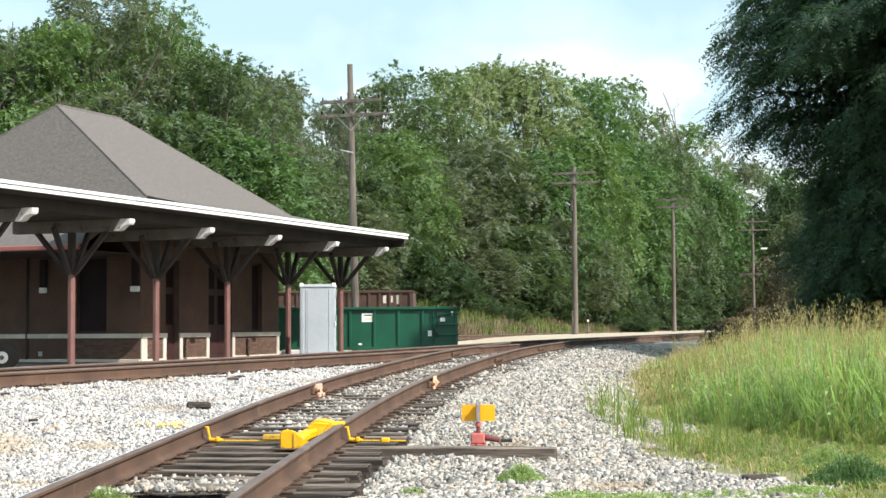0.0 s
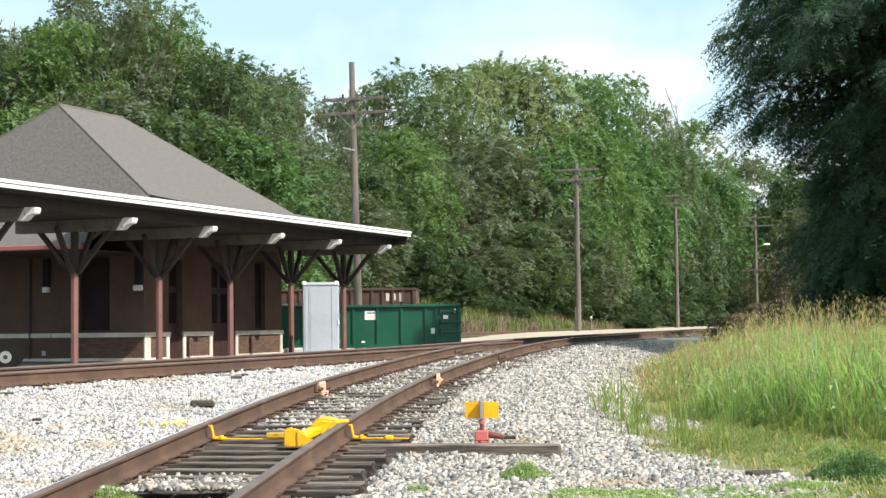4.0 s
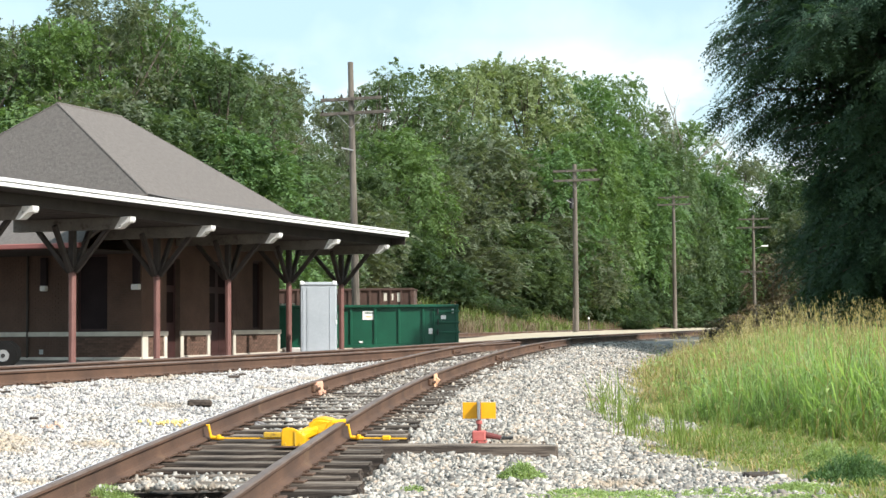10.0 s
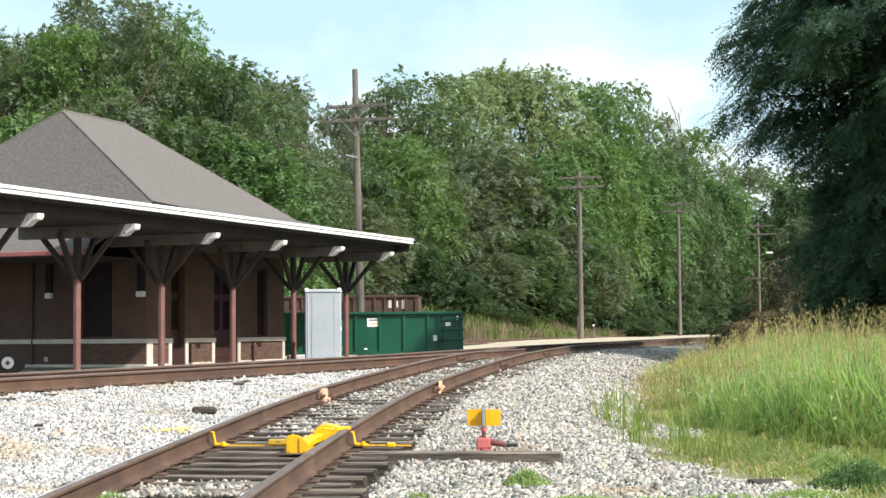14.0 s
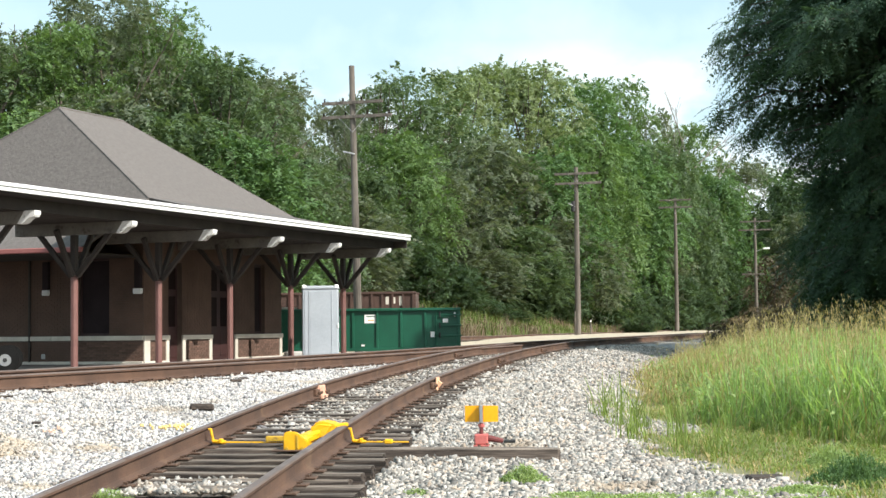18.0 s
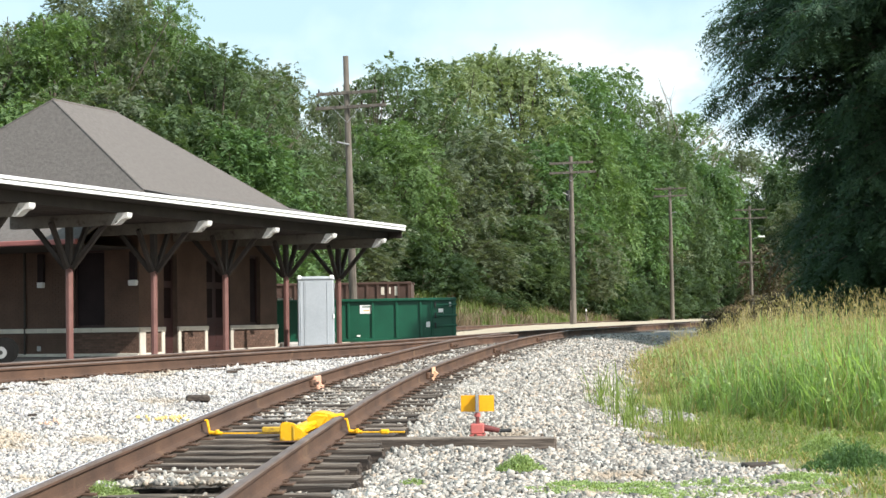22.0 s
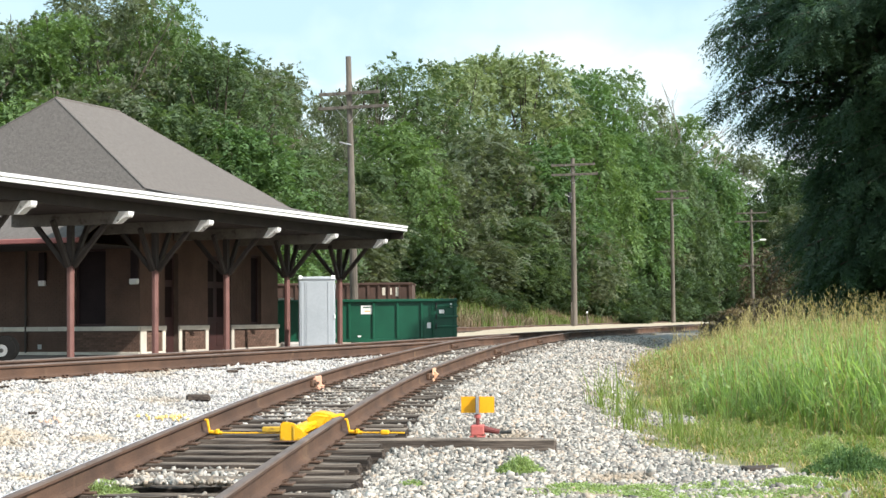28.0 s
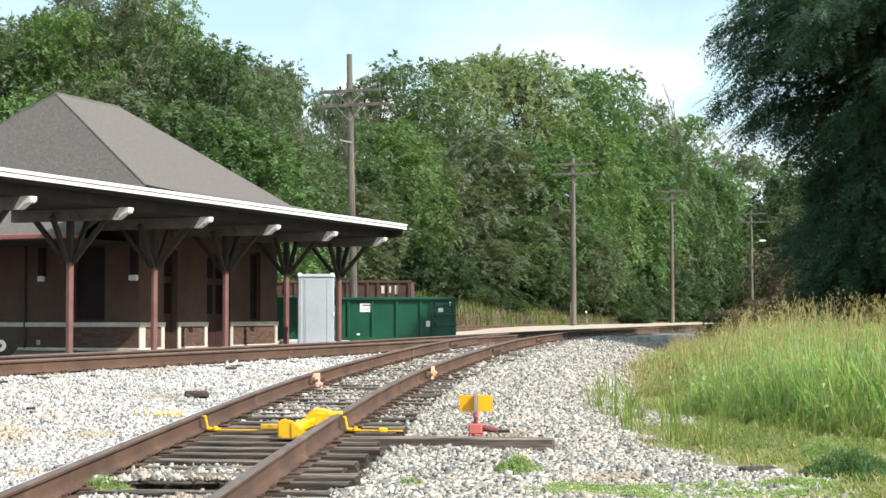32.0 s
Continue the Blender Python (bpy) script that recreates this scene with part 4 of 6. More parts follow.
def build_pole(x, y, z, top, lean, arms, label, lamp=False, turn=0, stout=1.0):
    po = empty("utility_pole", pose(x, y, z), label, "utility pole", "utility poles along the line")
    h = top - z
    bm = rod(bmesh.new(), (0, 0, -0.3), (lean, 0, h), 0.165 * stout, 0.105 * stout, 14)
    part("pole", bm, M["pole_wood"], po)
    for down, half, off in arms:
        zz = h - down
        cx = lean * zz / h
        m = pose(cx, -0.15, zz, 0, 0, turn)
        arm = part("crossarm", block(-half + off, half + off, -0.05 * stout, 0.05 * stout, -0.06 * stout, 0.06 * stout, bevel=0.008, m=m), M["pole_wood"], po, "weathered wooden crossarm")
        for k in range(4):
            ix = -half + off + 0.10 + (2 * half - 0.2) * k / 3
            if abs(ix) < 0.15:
                continue
            part("insulator", rod(bmesh.new(), m @ Vector((ix, 0, 0.06)), m @ Vector((ix, 0, 0.2)), 0.035, 0.025, 8), M["glass"], arm, "dark glass insulator")
        for s in (-1, 1):
            part("arm_brace", beam(bmesh.new(), m @ Vector((s * 0.55, -0.06, -0.04)), m @ Vector((0, -0.02, -0.6)), 0.03, 0.012), M["metal"], arm)
    if lamp:
        la = part("lamp_arm", rod(bmesh.new(), (0, 0, h - 3.6), (0.9, -0.4, h - 3.3), 0.03), M["metal"], po)
        part("lamp_head", block(0.75, 1.45, -0.55, -0.25, h - 3.38, h - 3.2, bevel=0.05), M["white_trim"], la, "pale street lamp head")
    return po


build_trailer()
build_cabinet()
build_dumpster()
build_gondola()
p1 = build_pole(-3.39, 60.0, 0.0, 11.15, -0.20, ((1.45, 1.25, 0.0), (2.0, 1.45, 0.15)), "tall weathered wooden utility pole with two crossarms", turn=-18)
part("step_bracket", rod(bmesh.new(), (-0.1, -0.15, 7.7), (-0.55, -0.2, 7.8), 0.03), M["metal"], p1)
p2 = build_pole(8.80, 105.0, 0.3, 11.7, 0.02, ((0.45, 1.5, 0.0), (1.1, 1.6, 0.1)), "weathered wooden utility pole beside the gravel road", turn=-18, stout=1.3)
p3 = build_pole(20.6, 140.0, 0.4, 12.4, 0.02, ((0.2, 1.4, 0.0), (0.85, 1.5, 0.0)), "weathered wooden utility pole at the wood's edge", turn=-18, stout=1.25)
build_pole(32.9, 166.0, 0.5, 12.3, 0.0, ((0.4, 1.6, 0.0), (1.3, 1.8, 0.0), (6.0, 1.2, -0.3)), "far wooden utility pole with a street lamp", lamp=True, turn=-18, stout=1.25)


br = part("lamp_bracket", rod(bmesh.new(), (-0.1, -0.15, 8.7), (-0.55, -0.3, 8.95), 0.035), M["metal"], p2, "pale metal bracket")
part("transformer", rod(bmesh.new(), (-0.22, -0.1, 8.4), (-0.22, -0.1, 9.1), 0.14, sides=12), M["black"], p2)
part("conduit", rod(bmesh.new(), (-0.2, -0.1, 0.0), (-0.19, -0.1, 1.7), 0.05), M["pole_wood"], p2)
part("lamp_bracket", rod(bmesh.new(), (0.08, -0.12, 9.6), (0.5, -0.3, 9.7), 0.035), M["metal"], p3, "pale metal bracket")


# ---- the far track beyond the road ----
def far_line(y):
    x = -3.5 + (np.asarray(y, float) - 60) * 0.303 - 3.4
    return x, x * 0 + 0.50


def build_far_track():
    tr = empty("far_track", Matrix(), "rusty far track at the foot of the bank", "railway track")
    rail("rail", far_line, G, 70, 200, tr, 2.0)
    rail("rail", far_line, -G, 70, 200, tr, 2.0)
    tie = bpy.data.meshes["tie"]
    for k in range(150):
        y = 72.0 + 0.65 * k
        x, z = (float(v) for v in far_line(y))
        ob = new("tie", tie)
        ob.parent = tr
        ob.matrix_local = pose(x, y, z - 0.205, 0, 0, -16.9)


build_far_track()


# ---- switch stand, derail, rail joints ----
def on_siding(y, o, up):
    x, z = (float(v) for v in siding(y))
    a = turn_of(siding, y)
    return Vector((x + o * math.cos(a), y - o * math.sin(a), z + up))


def build_switch():
    base = on_siding(HEAD_Y, 0, -0.232)
    a = -math.degrees(turn_of(siding, HEAD_Y))
    bm = block(-1.3, 3.05, -0.125, 0.125, -0.18, 0.0)
    bmesh.ops.subdivide_edges(bm, edges=bm.edges[:], cuts=9, use_grid_fill=True)
    for v in bm.verts:
        p = v.co.copy()
        rim = 0.014 if (abs(p.y) > 0.12) + (p.z > -0.01) + (abs(p.x - 0.875) > 2.17) > 1 else 0.0
        v.co.z -= rim if p.z > -0.01 else 0
        v.co.x -= rim * (1.6 if p.x > 0 else -1)
        v.co += Vector((0, noise.noise(Vector((p.x * 2, p.y * 9, p.z * 9))) * 0.010, noise.noise(Vector((p.x * 2.4, p.y * 24, p.z * 4))) * 0.008 if p.z > -0.01 else 0))
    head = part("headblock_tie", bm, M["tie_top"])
    head.data.materials.append(M["tie_side_shaded"])
    # all but the top take the side tone, darkened in place of shade
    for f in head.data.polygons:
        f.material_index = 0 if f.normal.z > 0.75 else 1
    head.matrix_world = Matrix.Translation(base) @ pose(0, 0, 0, 0, 0, a)
    for x in (-G, G):
        part("slide_plate", block(x - 0.17, x + 0.17, -0.1, 0.1, 0.001, 0.02, bevel=0.004), M["plate"], head)
    for x in (2.2, 2.34, 2.9):
        part("bolt", rod(bmesh.new(), (x, 0.11, 0.0), (x, 0.11, 0.02), 0.014, sides=6), M["plate"], head)
    tagged(head, "long weathered wooden headblock tie carrying a switch stand", "railway tie")
    st = empty("switch_stand", Matrix.Translation(base) @ pose(2.225, 0, 0.0, 0, 0, a), "low red switch stand with two amber target plates", "switch stand")
    b = part("base", block(-0.082, 0.082, -0.09, 0.09, 0.0, 0.018, bevel=0.004), M["red_paint"], st)
    h = part("housing", block(-0.072, 0.072, -0.075, 0.075, 0.018, 0.128, bevel=0.012), M["red_paint"], st)
    for x in (-0.065, 0.065):
        for y in (-0.083, 0.083):
            part("bolt", rod(bmesh.new(), (x, y, 0.018), (x, y, 0.034), 0.009, sides=6), M["plate"], b)
    part("spindle", rod(bmesh.new(), (0, 0, 0.128), (0, 0, 0.43), 0.021, sides=12), M["dark_red"], st)
    part("collar", rod(bmesh.new(), (0, 0, 0.20), (0, 0, 0.235), 0.034, sides=12), M["red_paint"], st)
    le = part("lever", rod(bmesh.new(), (0.07, -0.02, 0.085), (0.23, -0.04, 0.055), 0.036, 0.026), M["dark_red"], st, "maroon lever")
    part("handle", rod(bmesh.new(), (0.24, -0.04, 0.05), (0.36, -0.05, 0.055), 0.017), M["black"], le, "black lever grip")
    tw = bmesh.new()
    box(tw, 0.012, 0.177, -0.004, 0.004, 0.252, 0.424, bevel=0.002, m=pose(0, 0.03, 0, 0, 0, 4))
    part("target_plate", tw, M["amber"], st, "amber reflective target plate")
    tw = bmesh.new()
    box(tw, -0.177, -0.012, -0.004, 0.004, 0.252, 0.424, bevel=0.002, m=pose(0, 0.03, 0, 0, 0, -4))
    part("target_plate", tw, M["amber"], st, "amber reflective target plate")
    part("target_clip", block(-0.016, 0.016, -0.05, -0.02, 0.246, 0.43, bevel=0.004), M["metal"], st)


def build_derail():
    y = HEAD_Y + 0.1
    a = -math.degrees(turn_of(siding, y))
    de = empty("derail", Matrix.Translation(on_siding(y, 0, -0.225)) @ pose(0, 0, 0, 0, 0, a), "bright yellow painted derail clamped over the rail", "derail")
    bm = prism(bmesh.new(), [(0.25, 0.0), (0.49, 0.0), (0.49, 0.115), (0.44, 0.15), (0.40, 0.185), (0.37, 0.20), (0.285, 0.205), (0.262, 0.192), (0.25, 0.165)], -0.72, -0.66)
    bmesh.ops.bevel(bm, geom=bm.edges[:], offset=0.010, segments=2, affect="EDGES")
    part("housing", bm, M["yellow"], de)
    part("cheek", block(0.25, 0.285, -0.658, -0.40, 0.0, 0.19, bevel=0.008), M["yellow"], de)
    part("cheek", block(0.455, 0.49, -0.658, -0.40, 0.0, 0.12, bevel=0.008), M["yellow"], de)
    part("back_plate", block(0.287, 0.453, -0.44, -0.40, 0.0, 0.13, bevel=0.006), M["yellow"], de)
    # solid black block painted in where the open housing is only shaded
    part("dark_fill", block(0.29, 0.45, -0.655, -0.445, 0.03, 0.10, bevel=0.004), M["black"], de, "black block standing in for the shade inside the housing")
    for x, z in ((0.29, 0.035), (0.45, 0.035)):
        part("bolt", rod(bmesh.new(), (x, -0.72, z), (x, -0.735, z), 0.016, sides=6), M["dull_yellow"], de)
    part("stem", block(0.385, 0.405, -0.732, -0.7205, 0.03, 0.16, bevel=0.004), M["dull_yellow"], de)
    bm = beam(bmesh.new(), (0.40, -0.62, 0.10), (0.52, -0.08, 0.155), 0.15, 0.10, 0.03)
    part("arm", bm, M["yellow"], de)
    part("arm_rib", beam(bmesh.new(), (0.45, -0.56, 0.13), (0.60, -0.10, 0.195), 0.05, 0.05, 0.014), M["yellow"], de)
    part("arm_pin", rod(bmesh.new(), (0.30, -0.52, 0.14), (0.47, -0.52, 0.14), 0.025, sides=10), M["dull_yellow"], de)
    bm = prism(bmesh.new(), [(0.45, 0.07), (0.62, 0.09), (0.69, 0.205), (0.73, 0.235), (0.67, 0.258), (0.56, 0.268), (0.48, 0.25), (0.43, 0.18)], -0.30, 0.14)
    bmesh.ops.bevel(bm, geom=bm.edges[:], offset=0.03, segments=3, affect="EDGES")
    for v in bm.verts:
        v.co += noise.noise_vector(v.co * 7) * 0.018
    part("wedge", bm, M["yellow"], de, "yellow deflecting block on the rail head")
    part("wedge_rib", block(0.52, 0.60, -0.24, 0.06, 0.255, 0.278, bevel=0.01), M["amber"], de)
    part("deflecting_bar", beam(bmesh.new(), (0.64, -0.26, 0.226), (0.79, 0.02, 0.23), 0.05, 0.04, 0.008), M["yellow"], de)
    part("base_plate", block(0.14, 0.62, -0.76, 0.10, 0.002, 0.02, bevel=0.006), M["plate"], de)
    part("side_bar", block(-0.06, 0.245, -0.11, -0.03, 0.06, 0.115, bevel=0.008), M["dull_yellow"], de, "worn dull yellow bar")
    for o in (-G, G):
        hook = part("rail_hook", beam(bmesh.new(), (o + 0.105, 0.0, 0.05), (o + 0.078, 0.0, 0.185), 0.05, 0.02, 0.006), M["yellow"], de)
        part("hook_tip", block(o + 0.05, o + 0.088, -0.022, 0.022, 0.178, 0.196, bevel=0.005), M["yellow"], hook)
        part("rod", rod(bmesh.new(), (o + 0.10, 0, 0.058), (o + 0.24, 0, 0.045), 0.02), M["yellow"], hook)
        part("cross_bar", beam(bmesh.new(), (o + 0.20, -0.01, 0.048), (o + (0.98 if o < 0 else 0.70), -0.02, 0.044), 0.035, 0.014, 0.003), M["yellow"], de)
        part("nut", block(o + 0.17, o + 0.21, -0.035, 0.03, 0.035, 0.085, bevel=0.008), M["yellow"], de)
    part("nut", block(G + 0.44, G + 0.53, -0.05, 0.03, 0.025, 0.075, bevel=0.012), M["yellow"], de)


def build_joints():
    for y, o, paint in ((23.1, -G, "lump"), (24.5, G, "plate"), (32.4, G, ""), (36.4, -G, ""), (41.0, G, "")):
        label = "rail joint bar with salmon pink paint mark" if paint else "rusty bolted rail joint bar"
        jo = empty("rail_joint", Matrix.Translation(on_siding(y, o, -0.2)) @ pose(0, 0, 0, 0, 0, -math.degrees(turn_of(siding, y))), label, "rail joint", "rail joints of the siding")
        part("joint_bar", block(0.012, 0.058, -0.42, 0.42, 0.03, 0.125, bevel=0.008), M["rail_side"], jo)
        for k in (-0.34, -0.22, -0.16, 0.15, 0.24, 0.35):
            part("bolt", rod(bmesh.new(), (0.055, k, 0.075), (0.095, k, 0.075), 0.022, sides=6), M["plate"], jo)
        if paint == "lump":
            bm = block(0.012, 0.075, -0.20, 0.18, 0.0, 0.17, bevel=0.01)
            box(bm, -0.01, 0.10, -0.16, 0.2, -0.015, 0.03, bevel=0.008)
            for v in bm.verts:
                v.co += noise.noise_vector(v.co * 9) * 0.02
            part("painted_block", bm, M["pink_paint"], jo, "salmon pink painted block")
        elif paint:
            plate = part("painted_plate", block(0.060, 0.074, -0.16, 0.16, -0.01, 0.196, bevel=0.004), M["salmon_paint"], jo, "salmon pink painted plate")
            bm = prism(bmesh.new(), [(0.074, 0.02), (0.130, 0.085), (0.138, 0.10), (0.118, 0.115), (0.074, 0.15)], -0.05, 0.06)
            part("spur", bm, M["salmon_paint"], plate)


def build_debris():
    ob = part("wood_scrap", beam(bmesh.new(), (0, 0, 0.02), (0.24, 0.10, 0.03), 0.09, 0.075, 0.02), M["tie"])
    ob.matrix_world = pose(-3.45, 20.9, float(height(-3.4, 20.9)) + 0.04, 0, 4, -12) @ Matrix.Scale(1.25, 4)
    tagged(ob, "dark scrap of rotten wood on the gravel", "wood scrap", "dark scraps on the gravel")
    for x, y, r, g in ((-3.5, 25.2, 10, 0.9), (-6.3, 23.4, 70, 0.75), (-4.75, 17.9, 50, 0.6), (-0.72, 21.4, 20, 1.0)):
        ob = part("wood_scrap", beam(bmesh.new(), (0, 0, 0.02), (0.20, 0.05, 0.03), 0.07, 0.045, 0.012), M["tie"])
        ob.matrix_world = pose(x, y, float(height(x, y)) + 0.05, 6, 5, r) @ Matrix.Scale(g, 4)
        tagged(ob, "dark scrap of rotten wood on the gravel", "wood scrap", "dark scraps on the gravel")
    for x, y, r in ((-5.0, 16.9, 25), (-3.05, 16.6, -10), (-2.75, 21.3, 60), (-1.1, 20.6, 15)):
        ob = part("wood_splinter", beam(bmesh.new(), (0, 0, 0.02), (0.16, 0.02, 0.035), 0.03, 0.02, 0.004), M["dead_wood"])
        ob.matrix_world = pose(x, y, float(height(x, y)) + 0.03, 0, 5, r)
        tagged(ob, "pale splinter of wood lying on the gravel", "wood scrap", "wood splinters on the gravel")
    rng = np.random.default_rng(3)
    for spots, mat, label in ((((-3.20, 18.8, 14), (-3.46, 18.7, 8), (-0.95, 16.1, 7)), "paint_dust", "ballast stones splashed with yellow paint beside the rail"),
                              (((-4.42, 17.7, 9),), "salmon", "ballast stones with salmon pink paint")):
        spill = bmesh.new()
        for px, py, count in spots:
            for _ in range(count):
                m = pose(px + rng.normal(0, 0.085), py + rng.normal(0, 0.11), 0, *rng.uniform(0, 90, 3))
                m.translation.z = float(height(m.translation.x, m.translation.y)) + 0.045
                box(spill, -0.024, 0.024, -0.016, 0.016, -0.011, 0.011, bevel=0.005, m=m)
        tagged(part("painted_stones", spill, M[mat]), label, "gravel", kind="stuff")
    plank = part("plank", block(-0.27, 0.27, -0.05, 0.05, 0, 0.07, bevel=0.008), M["limestone"])
    plank.matrix_world = pose(-5.62, 55.76, 1.702, 0, 0, 1)
    tagged(plank, "short pale plank lying on the dumpster's edge", "plank")
    mark = part("paint_mark", block(-0.006, 0.006, -0.03, 0.03, 0.04, 0.13, bevel=0.002), M["white_trim"], main_track, "white paint mark on the rail")
    mx, mz = (float(v) for v in main_line(26.9))
    mark.location = (mx + G + 0.03, 26.9, mz - RAIL_HIGH)
    slab = part("concrete_slab", block(-0.17, 0.17, -0.1, 0.1, 0, 0.06, bevel=0.015), M["tie"])
    slab.matrix_world = pose(3.02, 15.0, float(height(3.02, 15.0)) - 0.005, 3, 0, 8)
    tagged(slab, "half-buried grey block at the grass edge", "block")
    stub = part("concrete_block", block(-0.5, 0.5, -0.25, 0.25, 0, 0.24, bevel=0.05), M["concrete"])
    stub.matrix_world = pose(-5.0, 53.0, 0.0, 0, 0, 20)
    tagged(stub, "pale concrete block by the canopy post", "block")
    mk = empty("marker_post", pose(10.3, 112.0, float(height(10.3, 112.0))), "short white marker post by the road", "marker post")
    part("stake", rod(bmesh.new(), (0, 0, -0.1), (0, 0, 0.85), 0.05), M["pole_wood"], mk)
    part("cap", block(-0.06, 0.06, -0.06, 0.06, 0.85, 1.0, bevel=0.02), M["white_trim"], mk)


def build_snag(x, y, high, seed, label, stout=1.0):
    rnd = random.Random(seed)
    z = float(height(x, y))
    sn = empty("dead_tree", pose(x, y, z), label, "dead tree")
    part("trunk", rod(bmesh.new(), (0, 0, -0.3), (0.3, 0, high * 0.75), 0.22 * stout, 0.09 * stout, 9), M["dead_wood"], sn)

    def grow(a, way, long, thick, level):
        b = a + way * long
        bm = rod(bmesh.new(), a, b, thick, thick * 0.5, 6)
        part("branch", bm, M["dead_wood"], sn)
        if level:
            for _ in range(3):
                w = (way + Vector((rnd.uniform(-0.7, 0.7), rnd.uniform(-0.7, 0.7), rnd.uniform(-0.1, 0.5)))).normalized()
                grow(a + way * long * rnd.uniform(0.45, 1.0), w, long * 0.6, thick * 0.5, level - 1)

    for k in range(6):
        w = Vector((math.cos(k * 2.1), math.sin(k * 2.1), 1.0)).normalized()
        grow(Vector((0.2, 0, high * (0.48 + 0.05 * k))), w, high * (0.12 + 0.10 * (stout > 1)), 0.07 * stout, 2)


build_debris()
build_snag(30.5, 198.0, 28.5, 3, "bare grey dead tree rising above the wood", 1.7)
for column, top, far, seed in ((836, 318, 122, 21), (1118, 255, 158, 23), (868, 395, 117, 24)):
    sx = (column - 784) / 2760 * far
    build_snag(sx, far, 1.0 + (577 - top) / 2760 * far - float(height(sx, far)), seed, "pale dead tree with bare twigs at the wood's edge")
build_snag(-8.9, 86.0, 12.5, 5, "pale dead trunk among the green trees")
build_switch()
build_derail()
build_joints()

# ---- trees ----
def spread_leaves(rng, centres, radii, n, size, droop=0.0, squash=0.8):
    """Leaves on and in blobs, that mostly face outward."""
    weight = radii ** 2
    pick = rng.choice(len(centres), n, p=weight / weight.sum())
    way = rng.normal(size=(n, 3))
    way /= np.linalg.norm(way, axis=1, keepdims=True)
    deep = 1.14 - 0.70 * rng.random(n) ** 1.7
    at = centres[pick] + way * (radii[pick] * deep)[:, None] * np.array([1, 1, squash])
    at += rng.normal(0, size * 0.8, (n, 3))
    at[:, 2] -= droop * radii[pick] * rng.exponential(0.45, n) * (rng.random(n) < 0.5)
    face = way * 0.75 + rng.normal(0, 0.42, (n, 3)) + np.array([0, 0, 0.3])
    face /= np.linalg.norm(face, axis=1, keepdims=True)
    ref = rng.normal(size=(n, 3)) + np.array([0, 0, -0.8 * droop])
    u = ref - face * (ref * face).sum(1, keepdims=True)
    u /= np.linalg.norm(u, axis=1, keepdims=True)
    v = np.cross(face, u)
    s = size * rng.uniform(0.6, 1.4, n)[:, None]
    a, b = u * s, v * s * 0.75
    verts = np.stack([at - a * 0.7 + b, at + a * 1.15, at - a * 0.7 - b], 1)
    return verts.reshape(-1, 3), np.arange(3 * n).reshape(-1, 3)


def spread_sprays(rng, centres, radii, n, size, droop=0.5, squash=0.8, each=12):
    """Leafy twigs on and in blobs: each twig carries its leaves in two rows and sags towards its tip."""
    m = n // each
    weight = radii ** 2
    pick = rng.choice(len(centres), m, p=weight / weight.sum())
    way = rng.normal(size=(m, 3))
    way /= np.linalg.norm(way, axis=1, keepdims=True)
    root = centres[pick] + way * (radii[pick] * (1.06 - 0.62 * rng.random(m) ** 1.7))[:, None] * np.array([1, 1, squash])
    root[:, 2] -= droop * radii[pick] * rng.exponential(0.35, m) * (rng.random(m) < 0.45)
    out = way * np.array([1, 1, 0.45]) + rng.normal(0, 0.34, (m, 3)) + np.array([0, 0, 0.18 - 0.42 * droop])
    out /= np.linalg.norm(out, axis=1, keepdims=True)
    side = np.cross(out, np.array([0, 0, 1.0]) + rng.normal(0, 0.35, (m, 3)))
    side /= np.linalg.norm(side, axis=1, keepdims=True)
    up = np.cross(side, out)
    up *= np.sign((up * (way + np.array([0, 0, 0.6]))).sum(1, keepdims=True))
    long = size * rng.uniform(3.6, 7.4, m)
    rows = []
    for j in range(each):
        f = (j + rng.random(m)) / each
        s = 1 if j % 2 else -1
        at = root + out * (long * f)[:, None] + side * (s * long * 0.30 * (1.1 - 0.7 * f) * rng.random(m))[:, None]
        at[:, 2] -= 0.24 * (1 + droop) * long * f * f
        at += rng.normal(0, size * 0.35, (m, 3))
        u = out * 0.65 + side * (0.65 * s) + rng.normal(0, 0.28, (m, 3)) - np.array([0, 0, 0.25 * droop])
        face = up + rng.normal(0, 0.30, (m, 3))
        u -= face * (u * face).sum(1, keepdims=True) / (face * face).sum(1, keepdims=True)
        u /= np.linalg.norm(u, axis=1, keepdims=True)
        v = np.cross(face, u)
        v /= np.linalg.norm(v, axis=1, keepdims=True)
        g = (size * rng.uniform(0.65, 1.35, m))[:, None]
        rows.append(np.stack([at - u * g * 0.7 + v * g * 0.62, at + u * g * 1.2, at - u * g * 0.7 - v * g * 0.62], 1))
    v = np.concatenate(rows).reshape(-1, 3)
    return v, np.arange(len(v)).reshape(-1, 3)


